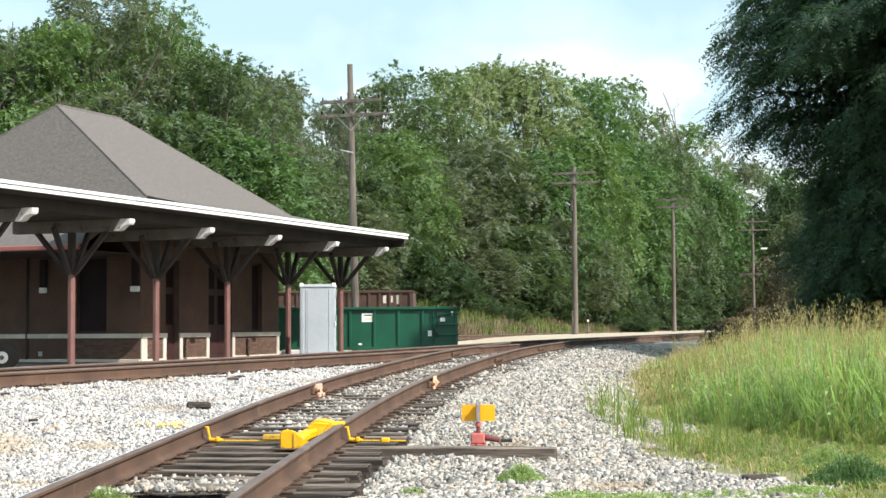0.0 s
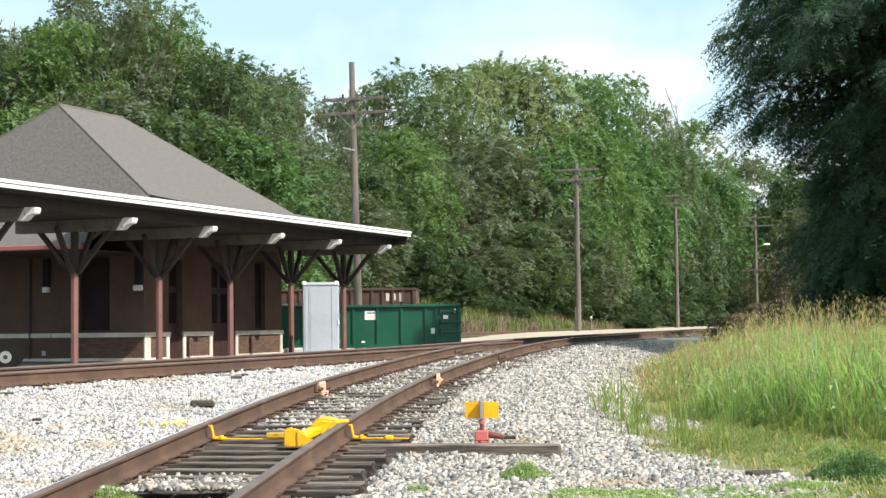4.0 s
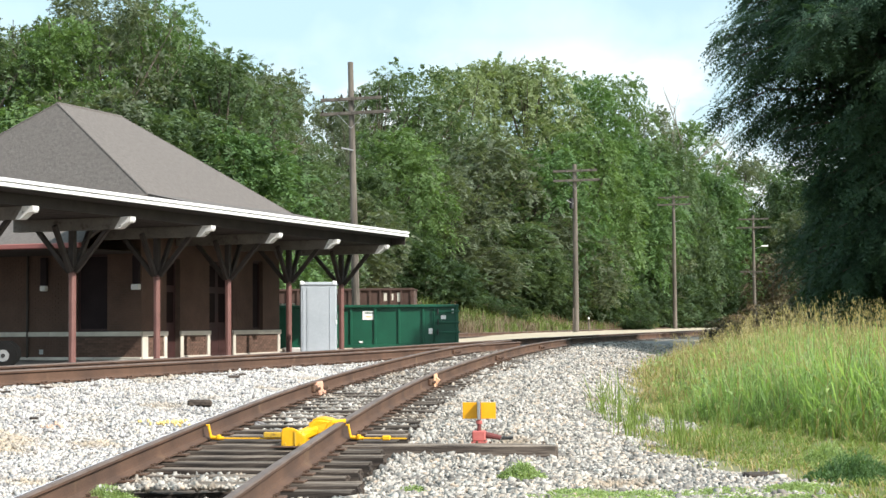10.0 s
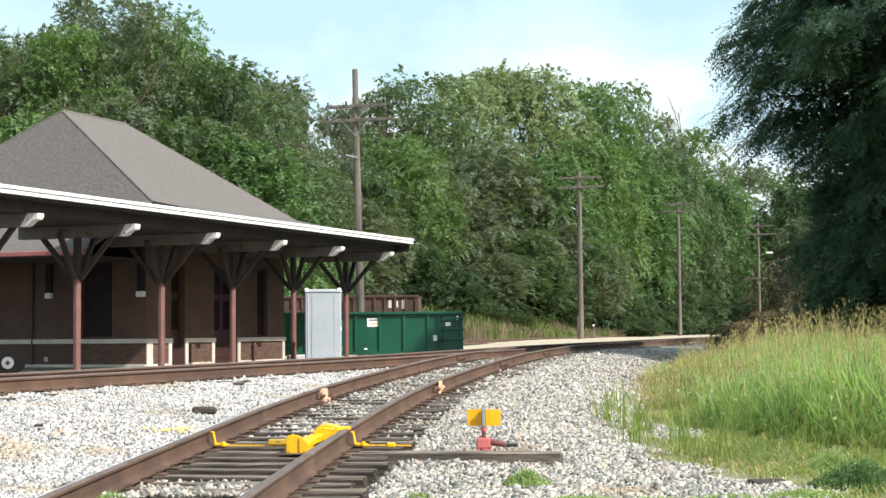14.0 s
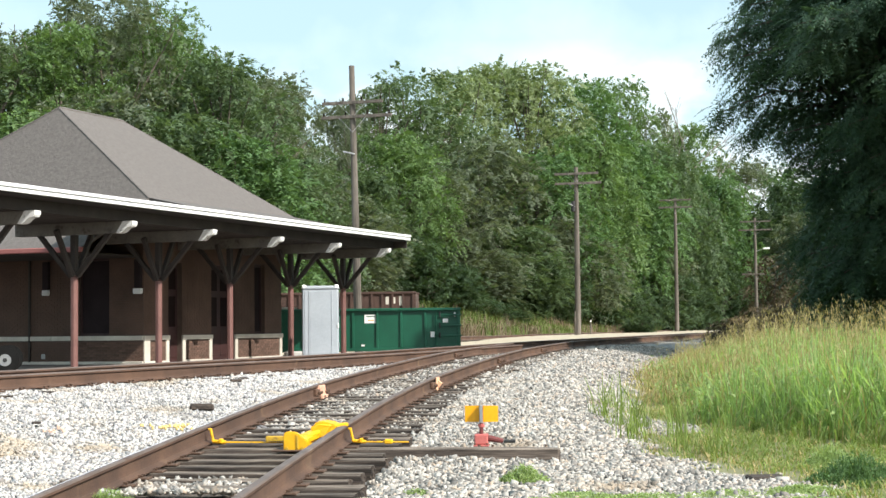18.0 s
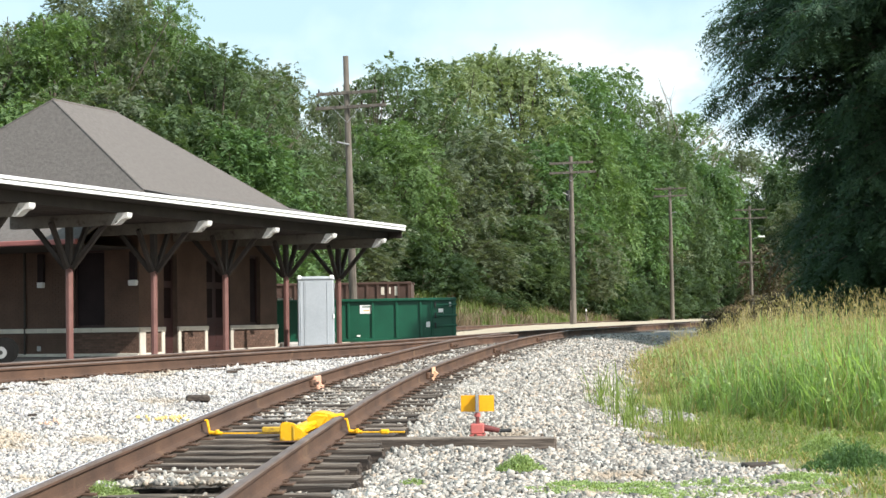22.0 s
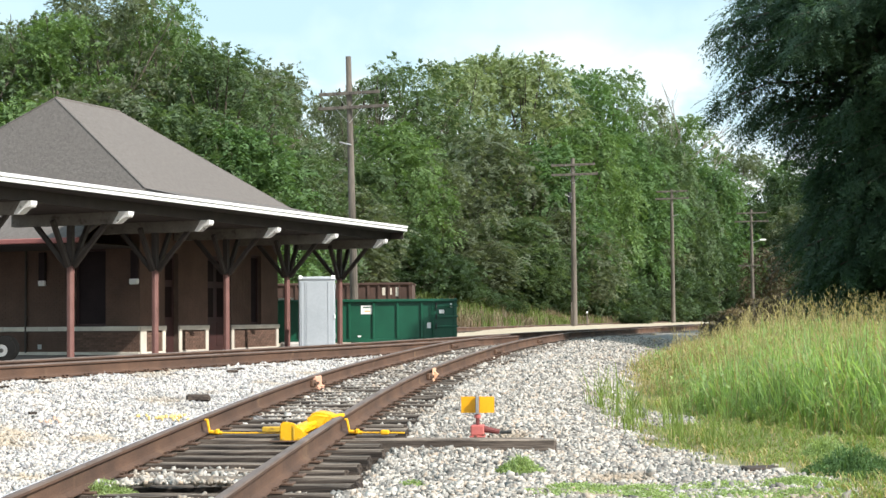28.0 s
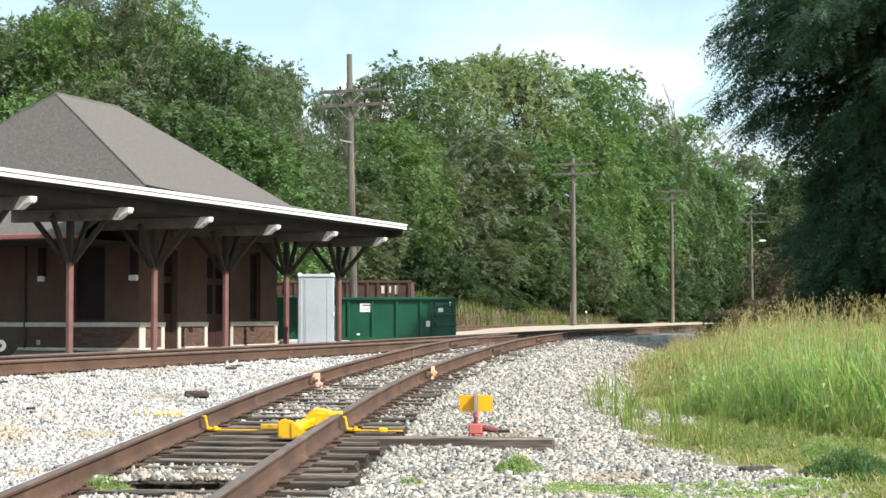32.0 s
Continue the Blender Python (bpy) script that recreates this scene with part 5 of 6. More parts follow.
def tree_parts(seed, high, wide, low, leaf_n, leaf_size, leaf_mat, limbs=9, lean=0.0, blob_n=42, squash=0.8, taper=0.55, droop=0.6):
    rng = np.random.default_rng(seed)
    k = blob_n
    t = rng.random(k)
    z = low + (high - low) * t
    env = wide * (np.sin(np.pi * np.clip(0.12 + 0.80 * t, 0, 1)) ** taper)
    ang = rng.uniform(0, 2 * np.pi, k)
    r = env * np.sqrt(rng.random(k)) * 0.92
    rad = wide * (0.09 + 0.27 * rng.random(k) ** 1.8) * (1.1 - 0.4 * t)
    z = np.minimum(z, high - rad * squash)
    c = np.stack([r * np.cos(ang), r * np.sin(ang), z], 1)
    # small sprigs that stand out of the crown's outline
    m = int(k * 0.7)
    t2, a2 = rng.random(m) ** 0.7, rng.uniform(0, 2 * np.pi, m)
    e2 = wide * (np.sin(np.pi * np.clip(0.12 + 0.84 * t2, 0, 1)) ** taper) * rng.uniform(0.85, 1.12, m)
    c = np.concatenate([c, np.stack([e2 * np.cos(a2), e2 * np.sin(a2), np.minimum(low + (high - low) * t2 + rng.normal(0, 0.25, m), high - 0.5)], 1)])
    rad = np.concatenate([rad, wide * rng.uniform(0.04, 0.10, m)])
    lv, lf = spread_sprays(rng, c, rad, leaf_n, leaf_size, droop=droop, squash=squash)
    bm = bmesh.new()
    rod(bm, (0, 0, -0.4), (0.1, 0, high * 0.45), high * 0.017, high * 0.011, 8)
    rod(bm, (0.1, 0, high * 0.45), (0.3, 0.1, high * 0.86), high * 0.011, high * 0.003, 7)
    for i in range(limbs + 8):
        p = c[int(rng.integers(k))] if i < limbs else c[k + int(rng.integers(m))] * 1.02
        z0 = min(high * 0.8, max(high * 0.12, p[2] * 0.6))
        rod(bm, (0.1, 0, z0), tuple(p), high * 0.006, high * 0.0015, 6)
    return bm, lv, lf


TREES = {}


def tree_kind(key, seed, high, wide, low, n, size, leaf, **kw):
    bm, lv, lf = tree_parts(seed, high, wide, low, n, size, leaf, **kw)
    tm = bpy.data.meshes.new("trunk")
    bm.to_mesh(tm)
    bm.free()
    tm.materials.append(M["bark"])
    ob = soup("crown", lv, lf, M[leaf])
    cm = ob.data
    bpy.data.objects.remove(ob)
    TREES[key] = (tm, cm, high, wide)


def plant(key, x, y, z, high, wide, turn, label, name="tree"):
    tm, cm, h0, w0 = TREES[key]
    tr = empty(name, pose(x, y, z, 0, 0, turn), label, name, "woodland trees" if name == "tree" else "bushes along the bank")
    tr.scale = (wide / w0, wide / w0, high / h0)
    for name, me in (("trunk", tm), ("crown", cm)):
        ob = new(name, me)
        ob.parent = tr
    return tr


for i in range(3):
    tree_kind("a%d" % i, 10 + i, 18, 5.5, 0.8, 50000, 0.120, "leaf_a", blob_n=170)
    tree_kind("b%d" % i, 20 + i, 18, 5.5, 0.8, 50000, 0.120, ("leaf_b", "leaf_e", "leaf_b")[i], blob_n=170)
    tree_kind("c%d" % i, 30 + i, 18, 5.5, 1.5, 50000, 0.112, "leaf_c", blob_n=160)
for i in range(2):
    tree_kind("d%d" % i, 60 + i, 18, 5.5, 1.0, 50000, 0.125, "leaf_d", blob_n=170)
    tree_kind("v%d" % i, 40 + i, 13, 4.8, 0.2, 42000, 0.125, ("leaf_b", "leaf_e")[i], blob_n=135, taper=0.8, squash=1.25, droop=1.2)
    tree_kind("w%d" % i, 50 + i, 13, 4.8, 0.2, 42000, 0.125, ("leaf_a", "leaf_foot_shade")[i], blob_n=130, taper=0.8, squash=1.25, droop=1.2)
    tree_kind("x%d" % i, 55 + i, 13, 4.8, 0.2, 38000, 0.12, "leaf_c", blob_n=110, taper=0.8, squash=1.25, droop=0.9)
    # low bushes wear the leaf colour darkened for shade
    tree_kind("u%d" % i, 70 + i, 4, 3.0, 0.1, 14000, 0.10, "leaf_foot_shade", blob_n=40, taper=0.9)
tree_kind("t0", 76, 4, 3.0, 0.1, 9000, 0.09, "bank_dry", blob_n=40, taper=0.9)


tree_kind("s0", 77, 6, 3.0, 0.1, 12000, 0.10, "dead_leaf", blob_n=60, taper=0.9, squash=1.2, droop=1.0)


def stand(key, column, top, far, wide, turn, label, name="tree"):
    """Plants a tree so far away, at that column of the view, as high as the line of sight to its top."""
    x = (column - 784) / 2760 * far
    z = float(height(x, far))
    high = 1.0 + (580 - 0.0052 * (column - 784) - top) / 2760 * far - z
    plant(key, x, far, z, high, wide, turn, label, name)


BACK = "tall leafy deciduous tree at the wood's edge"
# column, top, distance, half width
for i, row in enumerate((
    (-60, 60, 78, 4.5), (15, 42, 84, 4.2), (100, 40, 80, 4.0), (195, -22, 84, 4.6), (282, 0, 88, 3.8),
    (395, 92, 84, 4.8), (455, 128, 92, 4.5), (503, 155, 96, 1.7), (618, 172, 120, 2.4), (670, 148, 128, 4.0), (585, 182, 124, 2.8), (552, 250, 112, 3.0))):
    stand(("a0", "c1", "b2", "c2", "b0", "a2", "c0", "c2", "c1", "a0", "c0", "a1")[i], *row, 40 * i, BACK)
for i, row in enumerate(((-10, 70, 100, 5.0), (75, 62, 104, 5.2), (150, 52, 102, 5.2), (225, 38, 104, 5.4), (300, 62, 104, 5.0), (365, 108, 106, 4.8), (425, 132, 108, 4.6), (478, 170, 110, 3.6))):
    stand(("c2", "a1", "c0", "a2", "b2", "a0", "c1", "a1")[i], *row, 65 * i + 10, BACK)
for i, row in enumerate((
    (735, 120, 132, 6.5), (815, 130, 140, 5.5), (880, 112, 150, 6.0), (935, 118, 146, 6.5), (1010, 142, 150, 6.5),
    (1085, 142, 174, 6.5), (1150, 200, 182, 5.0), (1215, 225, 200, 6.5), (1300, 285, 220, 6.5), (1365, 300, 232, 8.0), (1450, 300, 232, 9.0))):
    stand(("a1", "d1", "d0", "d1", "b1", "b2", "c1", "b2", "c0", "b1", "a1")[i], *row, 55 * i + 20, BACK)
VINE = "vine-covered lower tree in front of the wood"
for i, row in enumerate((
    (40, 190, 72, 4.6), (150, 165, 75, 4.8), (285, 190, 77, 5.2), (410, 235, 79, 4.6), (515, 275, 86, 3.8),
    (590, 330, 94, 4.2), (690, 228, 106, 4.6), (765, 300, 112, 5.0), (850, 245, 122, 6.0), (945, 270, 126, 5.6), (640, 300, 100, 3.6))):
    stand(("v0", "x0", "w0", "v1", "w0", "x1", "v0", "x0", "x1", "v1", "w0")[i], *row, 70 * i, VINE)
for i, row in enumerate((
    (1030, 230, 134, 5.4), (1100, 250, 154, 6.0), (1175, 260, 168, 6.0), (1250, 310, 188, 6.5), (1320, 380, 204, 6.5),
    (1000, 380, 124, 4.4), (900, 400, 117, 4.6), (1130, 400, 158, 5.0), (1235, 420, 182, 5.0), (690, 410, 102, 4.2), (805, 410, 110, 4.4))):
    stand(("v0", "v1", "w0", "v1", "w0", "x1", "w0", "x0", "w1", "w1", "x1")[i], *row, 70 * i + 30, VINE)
BUSH = "leafy green bush at the foot of the wood"
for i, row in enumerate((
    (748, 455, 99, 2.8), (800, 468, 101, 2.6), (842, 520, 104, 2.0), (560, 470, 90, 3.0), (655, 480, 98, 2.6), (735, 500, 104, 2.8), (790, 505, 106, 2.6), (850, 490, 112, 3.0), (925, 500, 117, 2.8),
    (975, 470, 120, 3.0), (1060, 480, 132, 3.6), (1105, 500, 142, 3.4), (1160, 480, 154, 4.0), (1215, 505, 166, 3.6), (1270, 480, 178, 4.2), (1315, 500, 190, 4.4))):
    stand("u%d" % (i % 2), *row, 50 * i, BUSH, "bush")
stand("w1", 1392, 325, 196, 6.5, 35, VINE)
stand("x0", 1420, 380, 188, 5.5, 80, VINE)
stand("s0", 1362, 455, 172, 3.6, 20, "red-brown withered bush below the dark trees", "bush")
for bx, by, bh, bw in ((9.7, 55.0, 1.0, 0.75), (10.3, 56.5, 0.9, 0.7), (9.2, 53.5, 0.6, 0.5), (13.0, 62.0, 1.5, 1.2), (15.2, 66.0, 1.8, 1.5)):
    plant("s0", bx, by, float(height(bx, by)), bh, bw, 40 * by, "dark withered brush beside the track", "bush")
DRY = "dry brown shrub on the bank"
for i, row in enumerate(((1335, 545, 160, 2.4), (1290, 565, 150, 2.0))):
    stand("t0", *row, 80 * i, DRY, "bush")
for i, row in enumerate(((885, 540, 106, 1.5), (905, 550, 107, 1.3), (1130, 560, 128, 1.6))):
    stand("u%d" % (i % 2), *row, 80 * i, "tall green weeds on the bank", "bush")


SWAY = []


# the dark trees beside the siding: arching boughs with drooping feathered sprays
def build_near_tree(x, y, high, wide, seed, n, label, limbs=110, boughs=12, sway=0.0, grown=1.0, leaf="leaf_lifted"):
    rng = np.random.default_rng(seed)
    tr = empty("tree", pose(x, y, float(height(x, y)) - 0.5 * (grown > 1)), label, "tree")
    tr.scale = (grown, grown, grown)
    bm = bmesh.new()
    rod(bm, (0, 0, -0.3), (0.1, 0.1, high * 0.5), 0.30, 0.19, 12)
    rod(bm, (0.1, 0.1, high * 0.5), (0, 0, high * 0.9), 0.19, 0.04, 10)
    part("trunk", bm, M["bark"], tr)
    zt = high * (0.05 + 0.92 * ((rng.permutation(limbs) + rng.random(limbs)) / limbs) ** 1.1)
    az = np.sort(rng.uniform(0, 2 * np.pi, limbs))
    reach = wide * np.interp(zt, [0, 2.6, 3.7, 4.8, 5.3, 5.8, 6.3, 7.0, 8.3, 9.3, high], [0.55, 0.63, 0.68, 0.68, 0.72, 0.80, 0.93, 1.0, 0.95, 0.84, 0.25])
    reach *= 1.0 - 0.24 * rng.random(limbs) ** 1.6
    per = n // boughs
    for k in range(boughs):
        mine = np.arange(limbs)[(np.arange(limbs) * boughs // limbs) == k]
        pivot = Vector((0, 0, float(zt[mine].mean()) * 0.7))
        root = np.stack([0 * mine, 0 * mine, np.maximum(0.8, zt[mine] * 0.80 - 0.3)], 1)
        dirs = np.stack([np.cos(az[mine]), np.sin(az[mine]), 0 * az[mine]], 1)
        tip = dirs * reach[mine][:, None] + np.stack([0 * mine, 0 * mine, zt[mine]], 1)

        def along(i, f):
            p = root[i] * (1 - f)[:, None] + tip[i] * f[:, None]
            p[:, 2] += reach[mine][i] * (0.55 * f * (1 - f) - 0.10 * f ** 3)
            return p

        bm = bmesh.new()
        for i in range(len(mine)):
            ps = along(np.full(5, i), np.linspace(0, 1, 5)) - np.array(pivot)
            for j in range(4):
                rod(bm, tuple(ps[j]), tuple(ps[j + 1]), 0.075 - 0.016 * j, 0.06 - 0.016 * j, 6)
        rod(bm, (0, 0, float(root[:, 2].min()) - pivot.z), (0, 0, float(root[:, 2].max()) - pivot.z), 0.10, 0.08, 8)
        bough = part("bough", bm, M["bark"], tr)
        bough.location = pivot
        share = reach[mine] / reach[mine].sum()
        i = rng.choice(len(mine), per, p=share)
        f = 0.25 + 0.77 * rng.random(per) ** 0.65
        off = rng.normal(0, 0.52, per) * (1.15 - 0.75 * f)
        across = np.stack([-dirs[i][:, 1], dirs[i][:, 0], 0 * f], 1)
        at = along(i, f) + across * off[:, None] + np.stack([0 * f, 0 * f, rng.normal(0.02, 0.17, per) - 0.35 * np.abs(off)], 1)
        out = dirs[i] * 0.75 + across * (np.sign(off) * 0.45)[:, None] + rng.normal(0, 0.26, (per, 3)) + np.array([0, 0, -0.42])
        out /= np.linalg.norm(out, axis=1, keepdims=True)
        side = np.cross(out, np.array([0, 0, 1.0]) + rng.normal(0, 0.3, (per, 3)))
        side /= np.linalg.norm(side, axis=1, keepdims=True)
        long = rng.uniform(0.30, 0.62, per)
        tris = []
        for j in range(6):
            g = (j + 0.6) / 6
            base = at + out * (long * g)[:, None]
            base[:, 2] -= long * 0.35 * g * g
            for s in (-1, 1):
                end = base + (side * s * 0.72 + out * 0.5 + np.array([0, 0, -0.25]) + rng.normal(0, 0.12, (per, 3))) * (0.135 * (1.1 - 0.5 * g))
                w = (out * 0.8 - side * s * 0.4) * 0.026
                tris.append(np.stack([base - w, end, base + w + (end - base) * 0.25], 1))
        m = per * 2
        q = rng.choice(len(mine), m, p=share)
        h = 0.05 + 0.68 * rng.random(m)
        core = along(q, h) + rng.normal(0, 0.34, (m, 3))
        cv, _ = spread_leaves(rng, core, np.full(m, 0.1), m, 0.078, droop=0.5)
        v = np.concatenate([np.concatenate(tris).reshape(-1, 3), cv]) - np.array(pivot)
        soup("foliage", v, np.arange(len(v)).reshape(-1, 3), M[leaf], bough)
        if sway:
            SWAY.append((bough, Matrix.Translation(pivot), sway, 0.9 * k, 3.4))
    return tr


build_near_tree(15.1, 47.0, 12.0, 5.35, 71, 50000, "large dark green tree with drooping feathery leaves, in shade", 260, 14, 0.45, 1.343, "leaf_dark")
# the others use the leaf lightened in place of light
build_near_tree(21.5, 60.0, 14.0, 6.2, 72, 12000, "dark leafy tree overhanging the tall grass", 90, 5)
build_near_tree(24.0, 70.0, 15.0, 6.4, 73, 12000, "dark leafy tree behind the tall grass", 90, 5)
# two trees mostly out of view, added to cast shade on the track
build_near_tree(29.5, 84.0, 14.0, 6.2, 75, 9000, "dark leafy tree, mostly unseen, added to shade the line", 70, 4)
build_near_tree(33.0, 98.0, 14.0, 6.2, 76, 9000, "dark leafy tree, mostly unseen, added to shade the line", 70, 4)
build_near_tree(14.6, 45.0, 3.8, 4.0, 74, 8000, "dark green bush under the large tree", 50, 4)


# ---- grass and weeds ----
def blades(name, x, y, z, high, wide, lean, rng, material, label="", parent=None, origin=(0, 0, 0)):
    n = len(x)
    a = rng.uniform(0, 2 * np.pi, n)
    d = np.stack([np.cos(a), np.sin(a), np.zeros(n)], 1)
    s = np.stack([-np.sin(a + rng.normal(0, 0.6, n)), np.cos(a), np.zeros(n)], 1) * wide[:, None] / 2
    root = np.stack([x, y, z], 1) - np.array(origin)
    up = np.array([0, 0, 1.0])
    p1 = root + up * (high * 0.45)[:, None] + d * (high * lean * 0.18)[:, None]
    p2 = root + up * (high * (0.84 - 0.10 * lean))[:, None] + d * (high * lean * 0.50)[:, None]
    p3 = root + up * (high * (1.0 - 0.42 * lean))[:, None] + d * (high * lean * 1.0)[:, None]
    v = np.stack([root - s, root + s, p1 - s, p1 + s, p2 - s * 0.7, p2 + s * 0.7, p3], 1)
    f = np.array([(0, 1, 3), (0, 3, 2), (2, 3, 5), (2, 5, 4), (4, 5, 6)])
    faces = f[None] + 7 * np.arange(n)[:, None, None]
    ob = soup(name, v.reshape(-1, 3), faces.reshape(-1, 3), material, parent)
    return ob if parent else tagged(ob, label, "grass", kind="stuff")


def build_grass():
    rng = np.random.default_rng(9)
    n = 190000
    y = 12 + 48 * rng.random(n) ** 1.5
    off = 9 * rng.random(n) ** 1.3
    # blades stand in tufts
    tuft = 0.30
    cx, cy = np.round((grass_edge(y) + off) / tuft), np.round(y / tuft)
    jit = np.sin(cx * 12.9 + cy * 78.2) * 43758.5
    jit -= np.floor(jit)
    jot = np.sin(cx * 39.3 + cy * 11.1) * 24634.6
    jot -= np.floor(jot)
    x = (cx + (jit - 0.5) * 0.9) * tuft + rng.normal(0, 0.085, n)
    y = (cy + (jot - 0.5) * 0.9) * tuft + rng.normal(0, 0.085, n)
    off = x - grass_edge(y)
    ok = (x / y < 0.33) & (off > -0.15)
    x, y, off, jit, jot = x[ok], y[ok], off[ok], jit[ok], jot[ok]
    # taller away from the gravel and from the viewer
    tall = smoothstep(0.3, 2.0, off + 0.3 * lumps(x, y, 0.9) + 0.8 * smoothstep(24, 32, y)) * smoothstep(22.3, 26.0, y + 0.7 * lumps(x, y, 1.1) + 2.4 * (x - 3))
    keep = rng.random(len(x)) < (0.80 - 0.10 * tall) * (0.10 + 0.90 * smoothstep(0.0, 1.4, off + 0.25 * lumps(x, y, 1.7))) * np.where(bare_spot(x, y), 0.06, 1)
    x, y, tall, off, jit, jot = x[keep], y[keep], tall[keep], off[keep], jit[keep], jot[keep]
    n = len(x)
    stature = (0.58 + 0.42 * smoothstep(0.6, 3.4, off)) * (0.70 + 0.5 * jot) * (1 - 0.48 * smoothstep(32, 46, y))
    high = (0.05 + 0.09 * rng.random(n)) * (1 - tall) + tall * rng.uniform(0.45, 1.35, n) * stature
    dry = rng.random(n) < 0.05 + 0.12 * (1 - tall) + 0.10 * (jit > 0.84) + 0.22 * (1 - smoothstep(0.3, 1.5, off)) + 0.50 * (1 - smoothstep(1.0, 2.6, off)) * smoothstep(23, 29, y)
    z = height(x, y)
    wide = 0.009 + 0.012 * rng.random(n) ** 1.5 * (0.3 + tall)
    lean = np.where(rng.random(n) < 0.30, rng.uniform(0.45, 1.1, n), rng.uniform(0.03, 0.55, n)) + 0.5 * (1 - tall)
    short = tall < 0.4
    for mask, name, mat, label in ((short & ~dry, "short_grass", "lawn", "short olive green grass beside the gravel"), (short & dry, "dry_grass", "dry_grass", "short straw-coloured grass at the gravel's edge")):
        blades(name, x[mask], y[mask], z[mask], high[mask], wide[mask], lean[mask], rng, M[mat], label)
    # seed stalks and their loose heads
    m = 4400
    i = rng.choice(np.flatnonzero(tall > 0.8), m)
    sx, sy = x[i] + rng.normal(0, 0.1, m), y[i] + rng.normal(0, 0.1, m)
    sh = rng.uniform(1.0, 1.72, m) * stature[i]
    sz = height(sx, sy)
    # broad-leaved weeds between the blades
    w = 22000
    j = rng.choice(np.flatnonzero(tall > 0.4), w)
    wx, wy = x[j] + rng.normal(0, 0.12, w), y[j] + rng.normal(0, 0.12, w)
    wz = height(wx, wy) + rng.random(w) ** 1.2 * 0.9 * stature[j]
    # the tall grass stands in clumps that rock in the breeze
    def cell(px, py):
        return np.floor(px / 1.5).astype(int) * 1000 + np.floor(np.log(py) / 0.055).astype(int)

    mine, stalk, leaf = np.where(short, -1, cell(x, y)), cell(sx, sy), cell(wx, wy)
    for key in np.unique(mine[mine >= 0]):
        a, b, c = mine == key, stalk == key, leaf == key
        ox, oy = float(x[a].mean()), float(y[a].mean())
        base = (ox, oy, float(height(ox, oy)))
        clump = empty("tall_grass", pose(*base), "clump of tall uncut green grass with tan seed heads", "grass", "tall grass beside the gravel", "stuff")
        for mask, name, mat in ((a & ~dry, "blades", "grass"), (a & dry, "dry_blades", "dry_grass")):
            if mask.any():
                blades(name, x[mask], y[mask], z[mask], high[mask], wide[mask], lean[mask], rng, M[mat], parent=clump, origin=base)
        if b.any():
            k = int(b.sum())
            blades("seed_stalks", sx[b], sy[b], sz[b], sh[b], np.full(k, 0.006), rng.uniform(0.02, 0.2, k), rng, M["dry_grass"], parent=clump, origin=base)
            hx, hy, hz = (np.repeat(v, 7) for v in (sx[b], sy[b], sz[b] + sh[b] * 0.95))
            k = len(hx)
            blades("seed_heads", hx + rng.normal(0, 0.03, k), hy + rng.normal(0, 0.03, k), hz - rng.uniform(0, 0.24, k), rng.uniform(0.04, 0.10, k), np.full(k, 0.008), rng.uniform(0.3, 1.0, k), rng, M["dry_grass"], parent=clump, origin=base)
        if c.any():
            wv, wf = spread_leaves(rng, np.stack([wx[c], wy[c], wz[c]], 1) - np.array(base), np.full(int(c.sum()), 0.03), int(c.sum()), 0.028)
            soup("broad_leaves", wv, wf, M["weed"], clump)
        SWAY.append((clump, Matrix.Translation(base), 1.7, 0.55 * ox - 0.25 * oy, 2.3))
    # lone tufts out on the gravel's edge
    m = 420
    k = rng.integers(0, 9, m)
    sx = np.array([2.25, 2.45, 2.2, 2.75, 3.0, 2.6, 2.3, 2.9, 2.75])[k] + rng.normal(0, 0.09, m)
    sy = np.array([19.4, 20.6, 22.4, 18.4, 17.6, 24.5, 21.4, 20.2, 22.0])[k] + rng.normal(0, 0.14, m)
    blades("loose_tufts", sx, sy, height(sx, sy), 0.12 + 0.68 * rng.random(m) ** 1.4, rng.uniform(0.006, 0.014, m), rng.uniform(0.1, 0.9, m), rng, M["lawn"], "loose tufts of grass at the gravel's edge")


def build_bank_grass():
    rng = np.random.default_rng(19)
    n = 26000
    y = rng.uniform(88, 165, n)
    x = -3.5 + (y - 60) * 0.303 - rng.uniform(3.2, 11, n)
    ok = x > -3
    x, y = x[ok], y[ok]
    n = len(x)
    patch = lumps(x, y, 0.25) + rng.normal(0, 0.5, n) > -0.15
    z = height(x, y)
    for mask, name, mat, label in ((patch, "bank_grass", "bank_green", "rough green grass on the bank below the wood"), (~patch, "dry_bank_grass", "bank_dry", "dry tan grass on the bank below the wood")):
        k = int(mask.sum())
        blades(name, x[mask], y[mask], z[mask], rng.uniform(0.2, 0.85, k) * (1 + 0.7 * smoothstep(0.2, 1.2, lumps(x[mask], y[mask], 0.17))), np.full(k, 0.035), rng.uniform(0.1, 0.7, k), rng, M[mat], label)


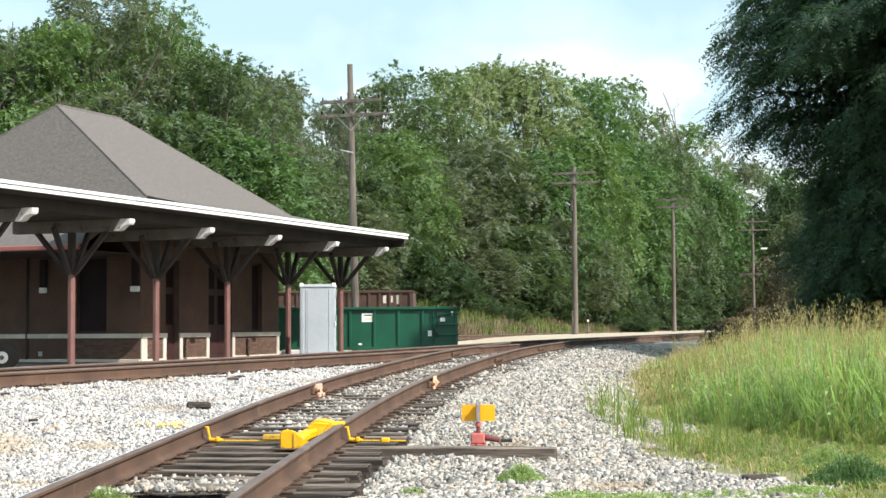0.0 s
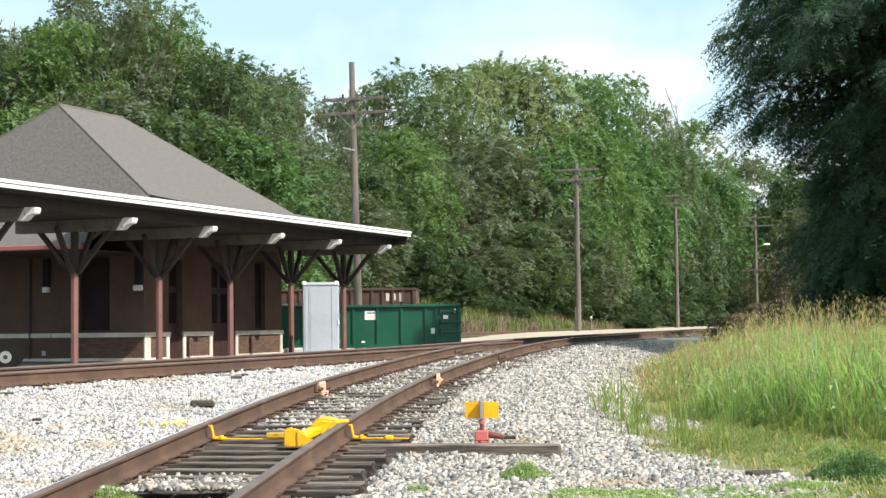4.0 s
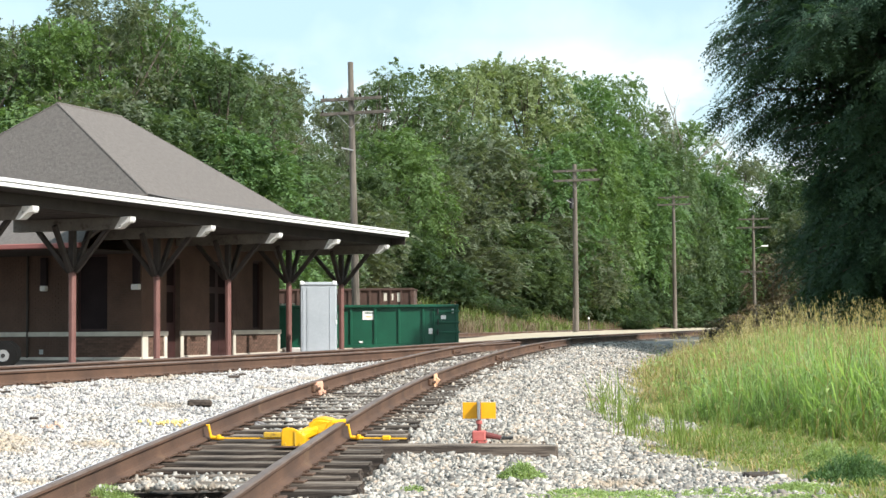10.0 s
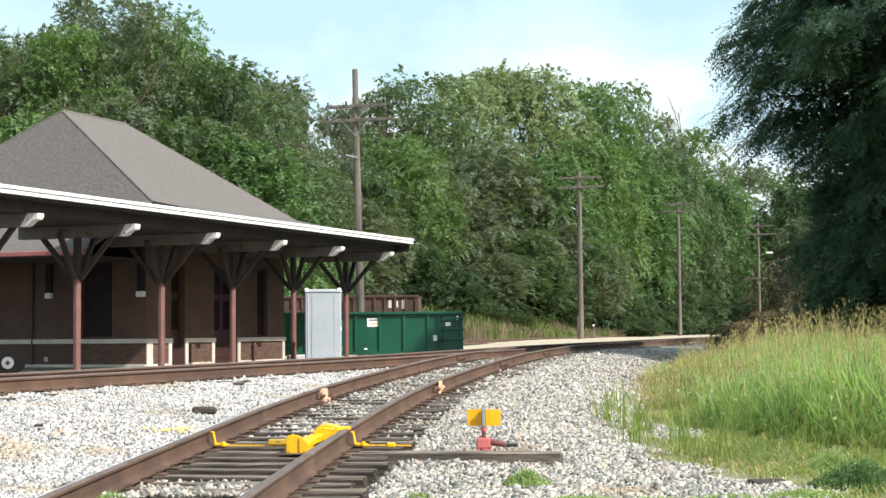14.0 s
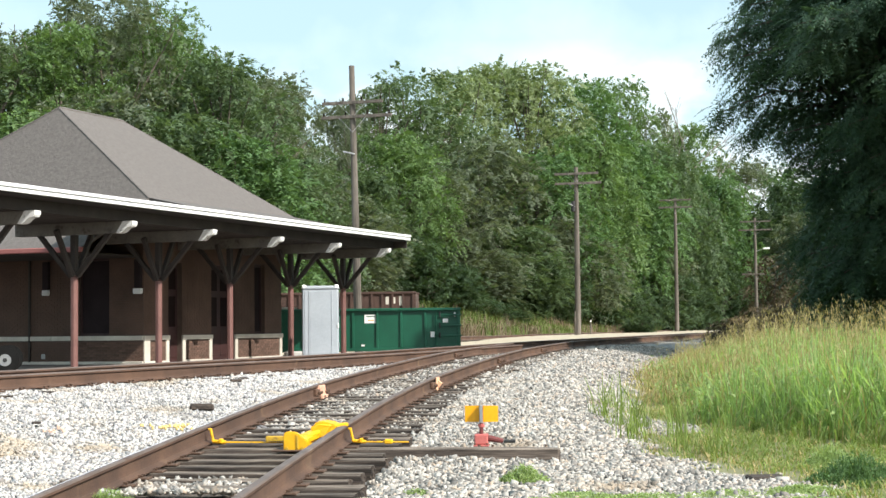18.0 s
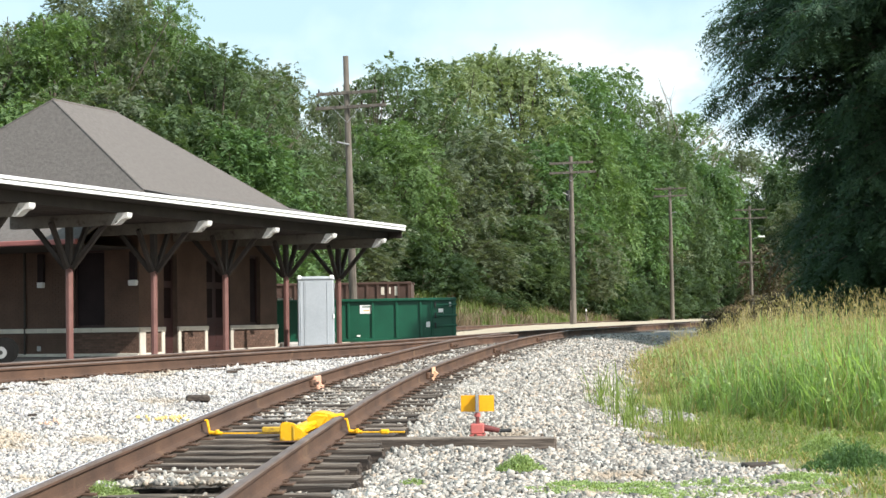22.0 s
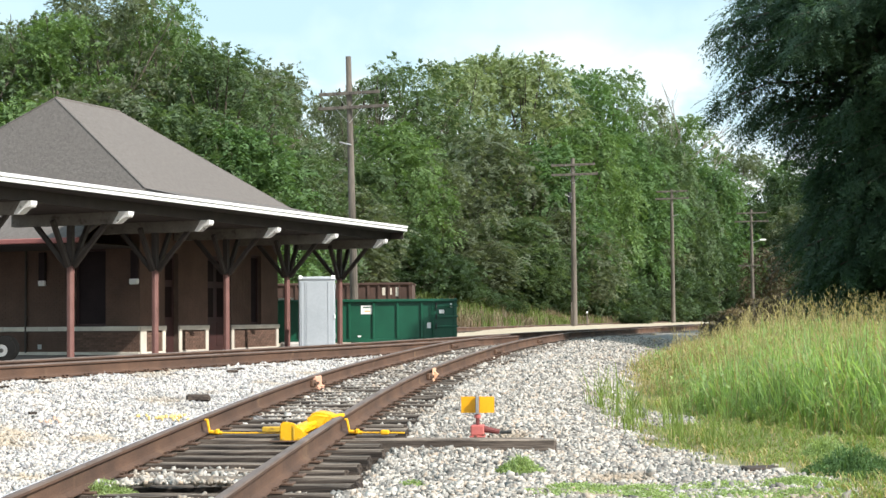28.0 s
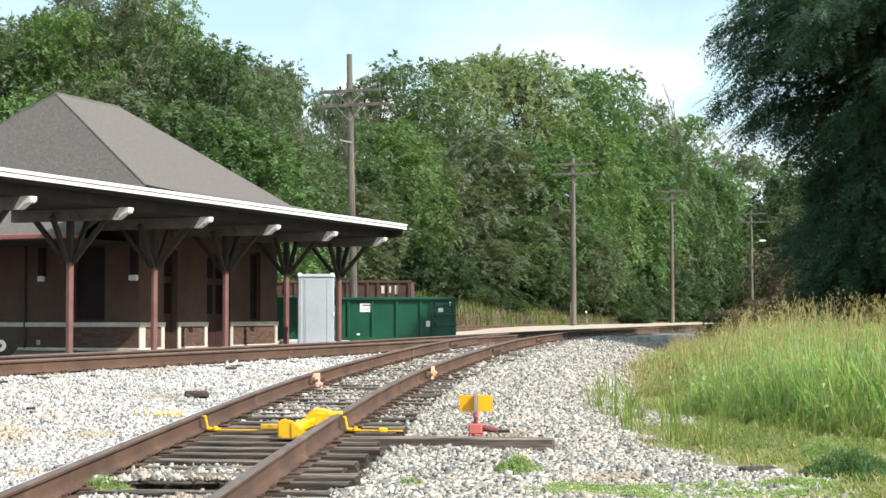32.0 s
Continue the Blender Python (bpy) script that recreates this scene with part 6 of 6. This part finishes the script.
def build_weeds():
    rng = np.random.default_rng(29)
    spots = ((-2.74, 12.7, 0.25, 0.15), (0.70, 14.5, 0.22, 0.20), (-0.27, 13.6, 0.13, 0.06), (1.15, 13.5, 0.30, 0.04), (1.75, 13.4, 0.36, 0.05), (2.45, 13.6, 0.40, 0.06), (1.0, 12.9, 0.4, 0.04), (1.7, 12.8, 0.45, 0.05), (2.4, 12.9, 0.45, 0.05), (3.0, 13.0, 0.4, 0.06), (3.1, 13.7, 0.45, 0.10), (3.8, 14.6, 0.48, 0.34), (3.95, 16.2, 0.3, 0.28))
    for x0, y0, r, h in spots:
        n = int(1500 * r / 0.3)
        a, q = rng.uniform(0, 2 * np.pi, n), r * np.sqrt(rng.random(n))
        x, y = x0 + q * np.cos(a), y0 + q * np.sin(a) * 0.8
        hh = h * np.clip(1.1 - q / r, 0.15, 1)
        z = height(x, y) + hh * rng.random(n) * 0.9
        c = np.stack([x, y, z + 0.01], 1)
        v, f = spread_leaves(rng, c, np.full(n, 0.015), int(n * 2.0), 0.011)
        weed = empty("weed", pose(x0, y0, float(height(x0, y0))), "low green weed growing through the gravel", "weed", "weeds in the gravel")
        leaf = M["leaf_e" if h > 0.32 else "weed"]
        base = np.array(weed.matrix_world.translation)
        soup("leafage", v - base, f, leaf, weed)
        k = int(n * 0.8)
        blades("growth", x[:k], y[:k], height(x[:k], y[:k]), hh[:k] * rng.uniform(0.5, 1.15, k) + 0.02, rng.uniform(0.004, 0.009, k), rng.uniform(0.2, 0.9, k), rng, leaf, parent=weed, origin=tuple(base))


build_grass()
build_bank_grass()
build_weeds()


def motions():
    """A light breeze rocks the tall grass and the boughs of the near tree."""
    for ob, rest, swing, phase, beat in SWAY:
        rows = []
        for k in range(41):
            t = 0.8 * k
            gust = 0.6 + 0.4 * math.sin(0.55 * t + 0.3 * phase)
            a = swing * gust * (math.sin(2 * math.pi * t / beat + phase) + 0.4 * math.sin(4.9 * t / beat * 2 + 2.1 * phase))
            b = swing * gust * 0.4 * math.sin(2 * math.pi * t / (1.3 * beat) + 1.7 * phase)
            rows.append((t, rest @ pose(0, 0, 0, b, a, 0)))
        walk(ob, rows)


motions()
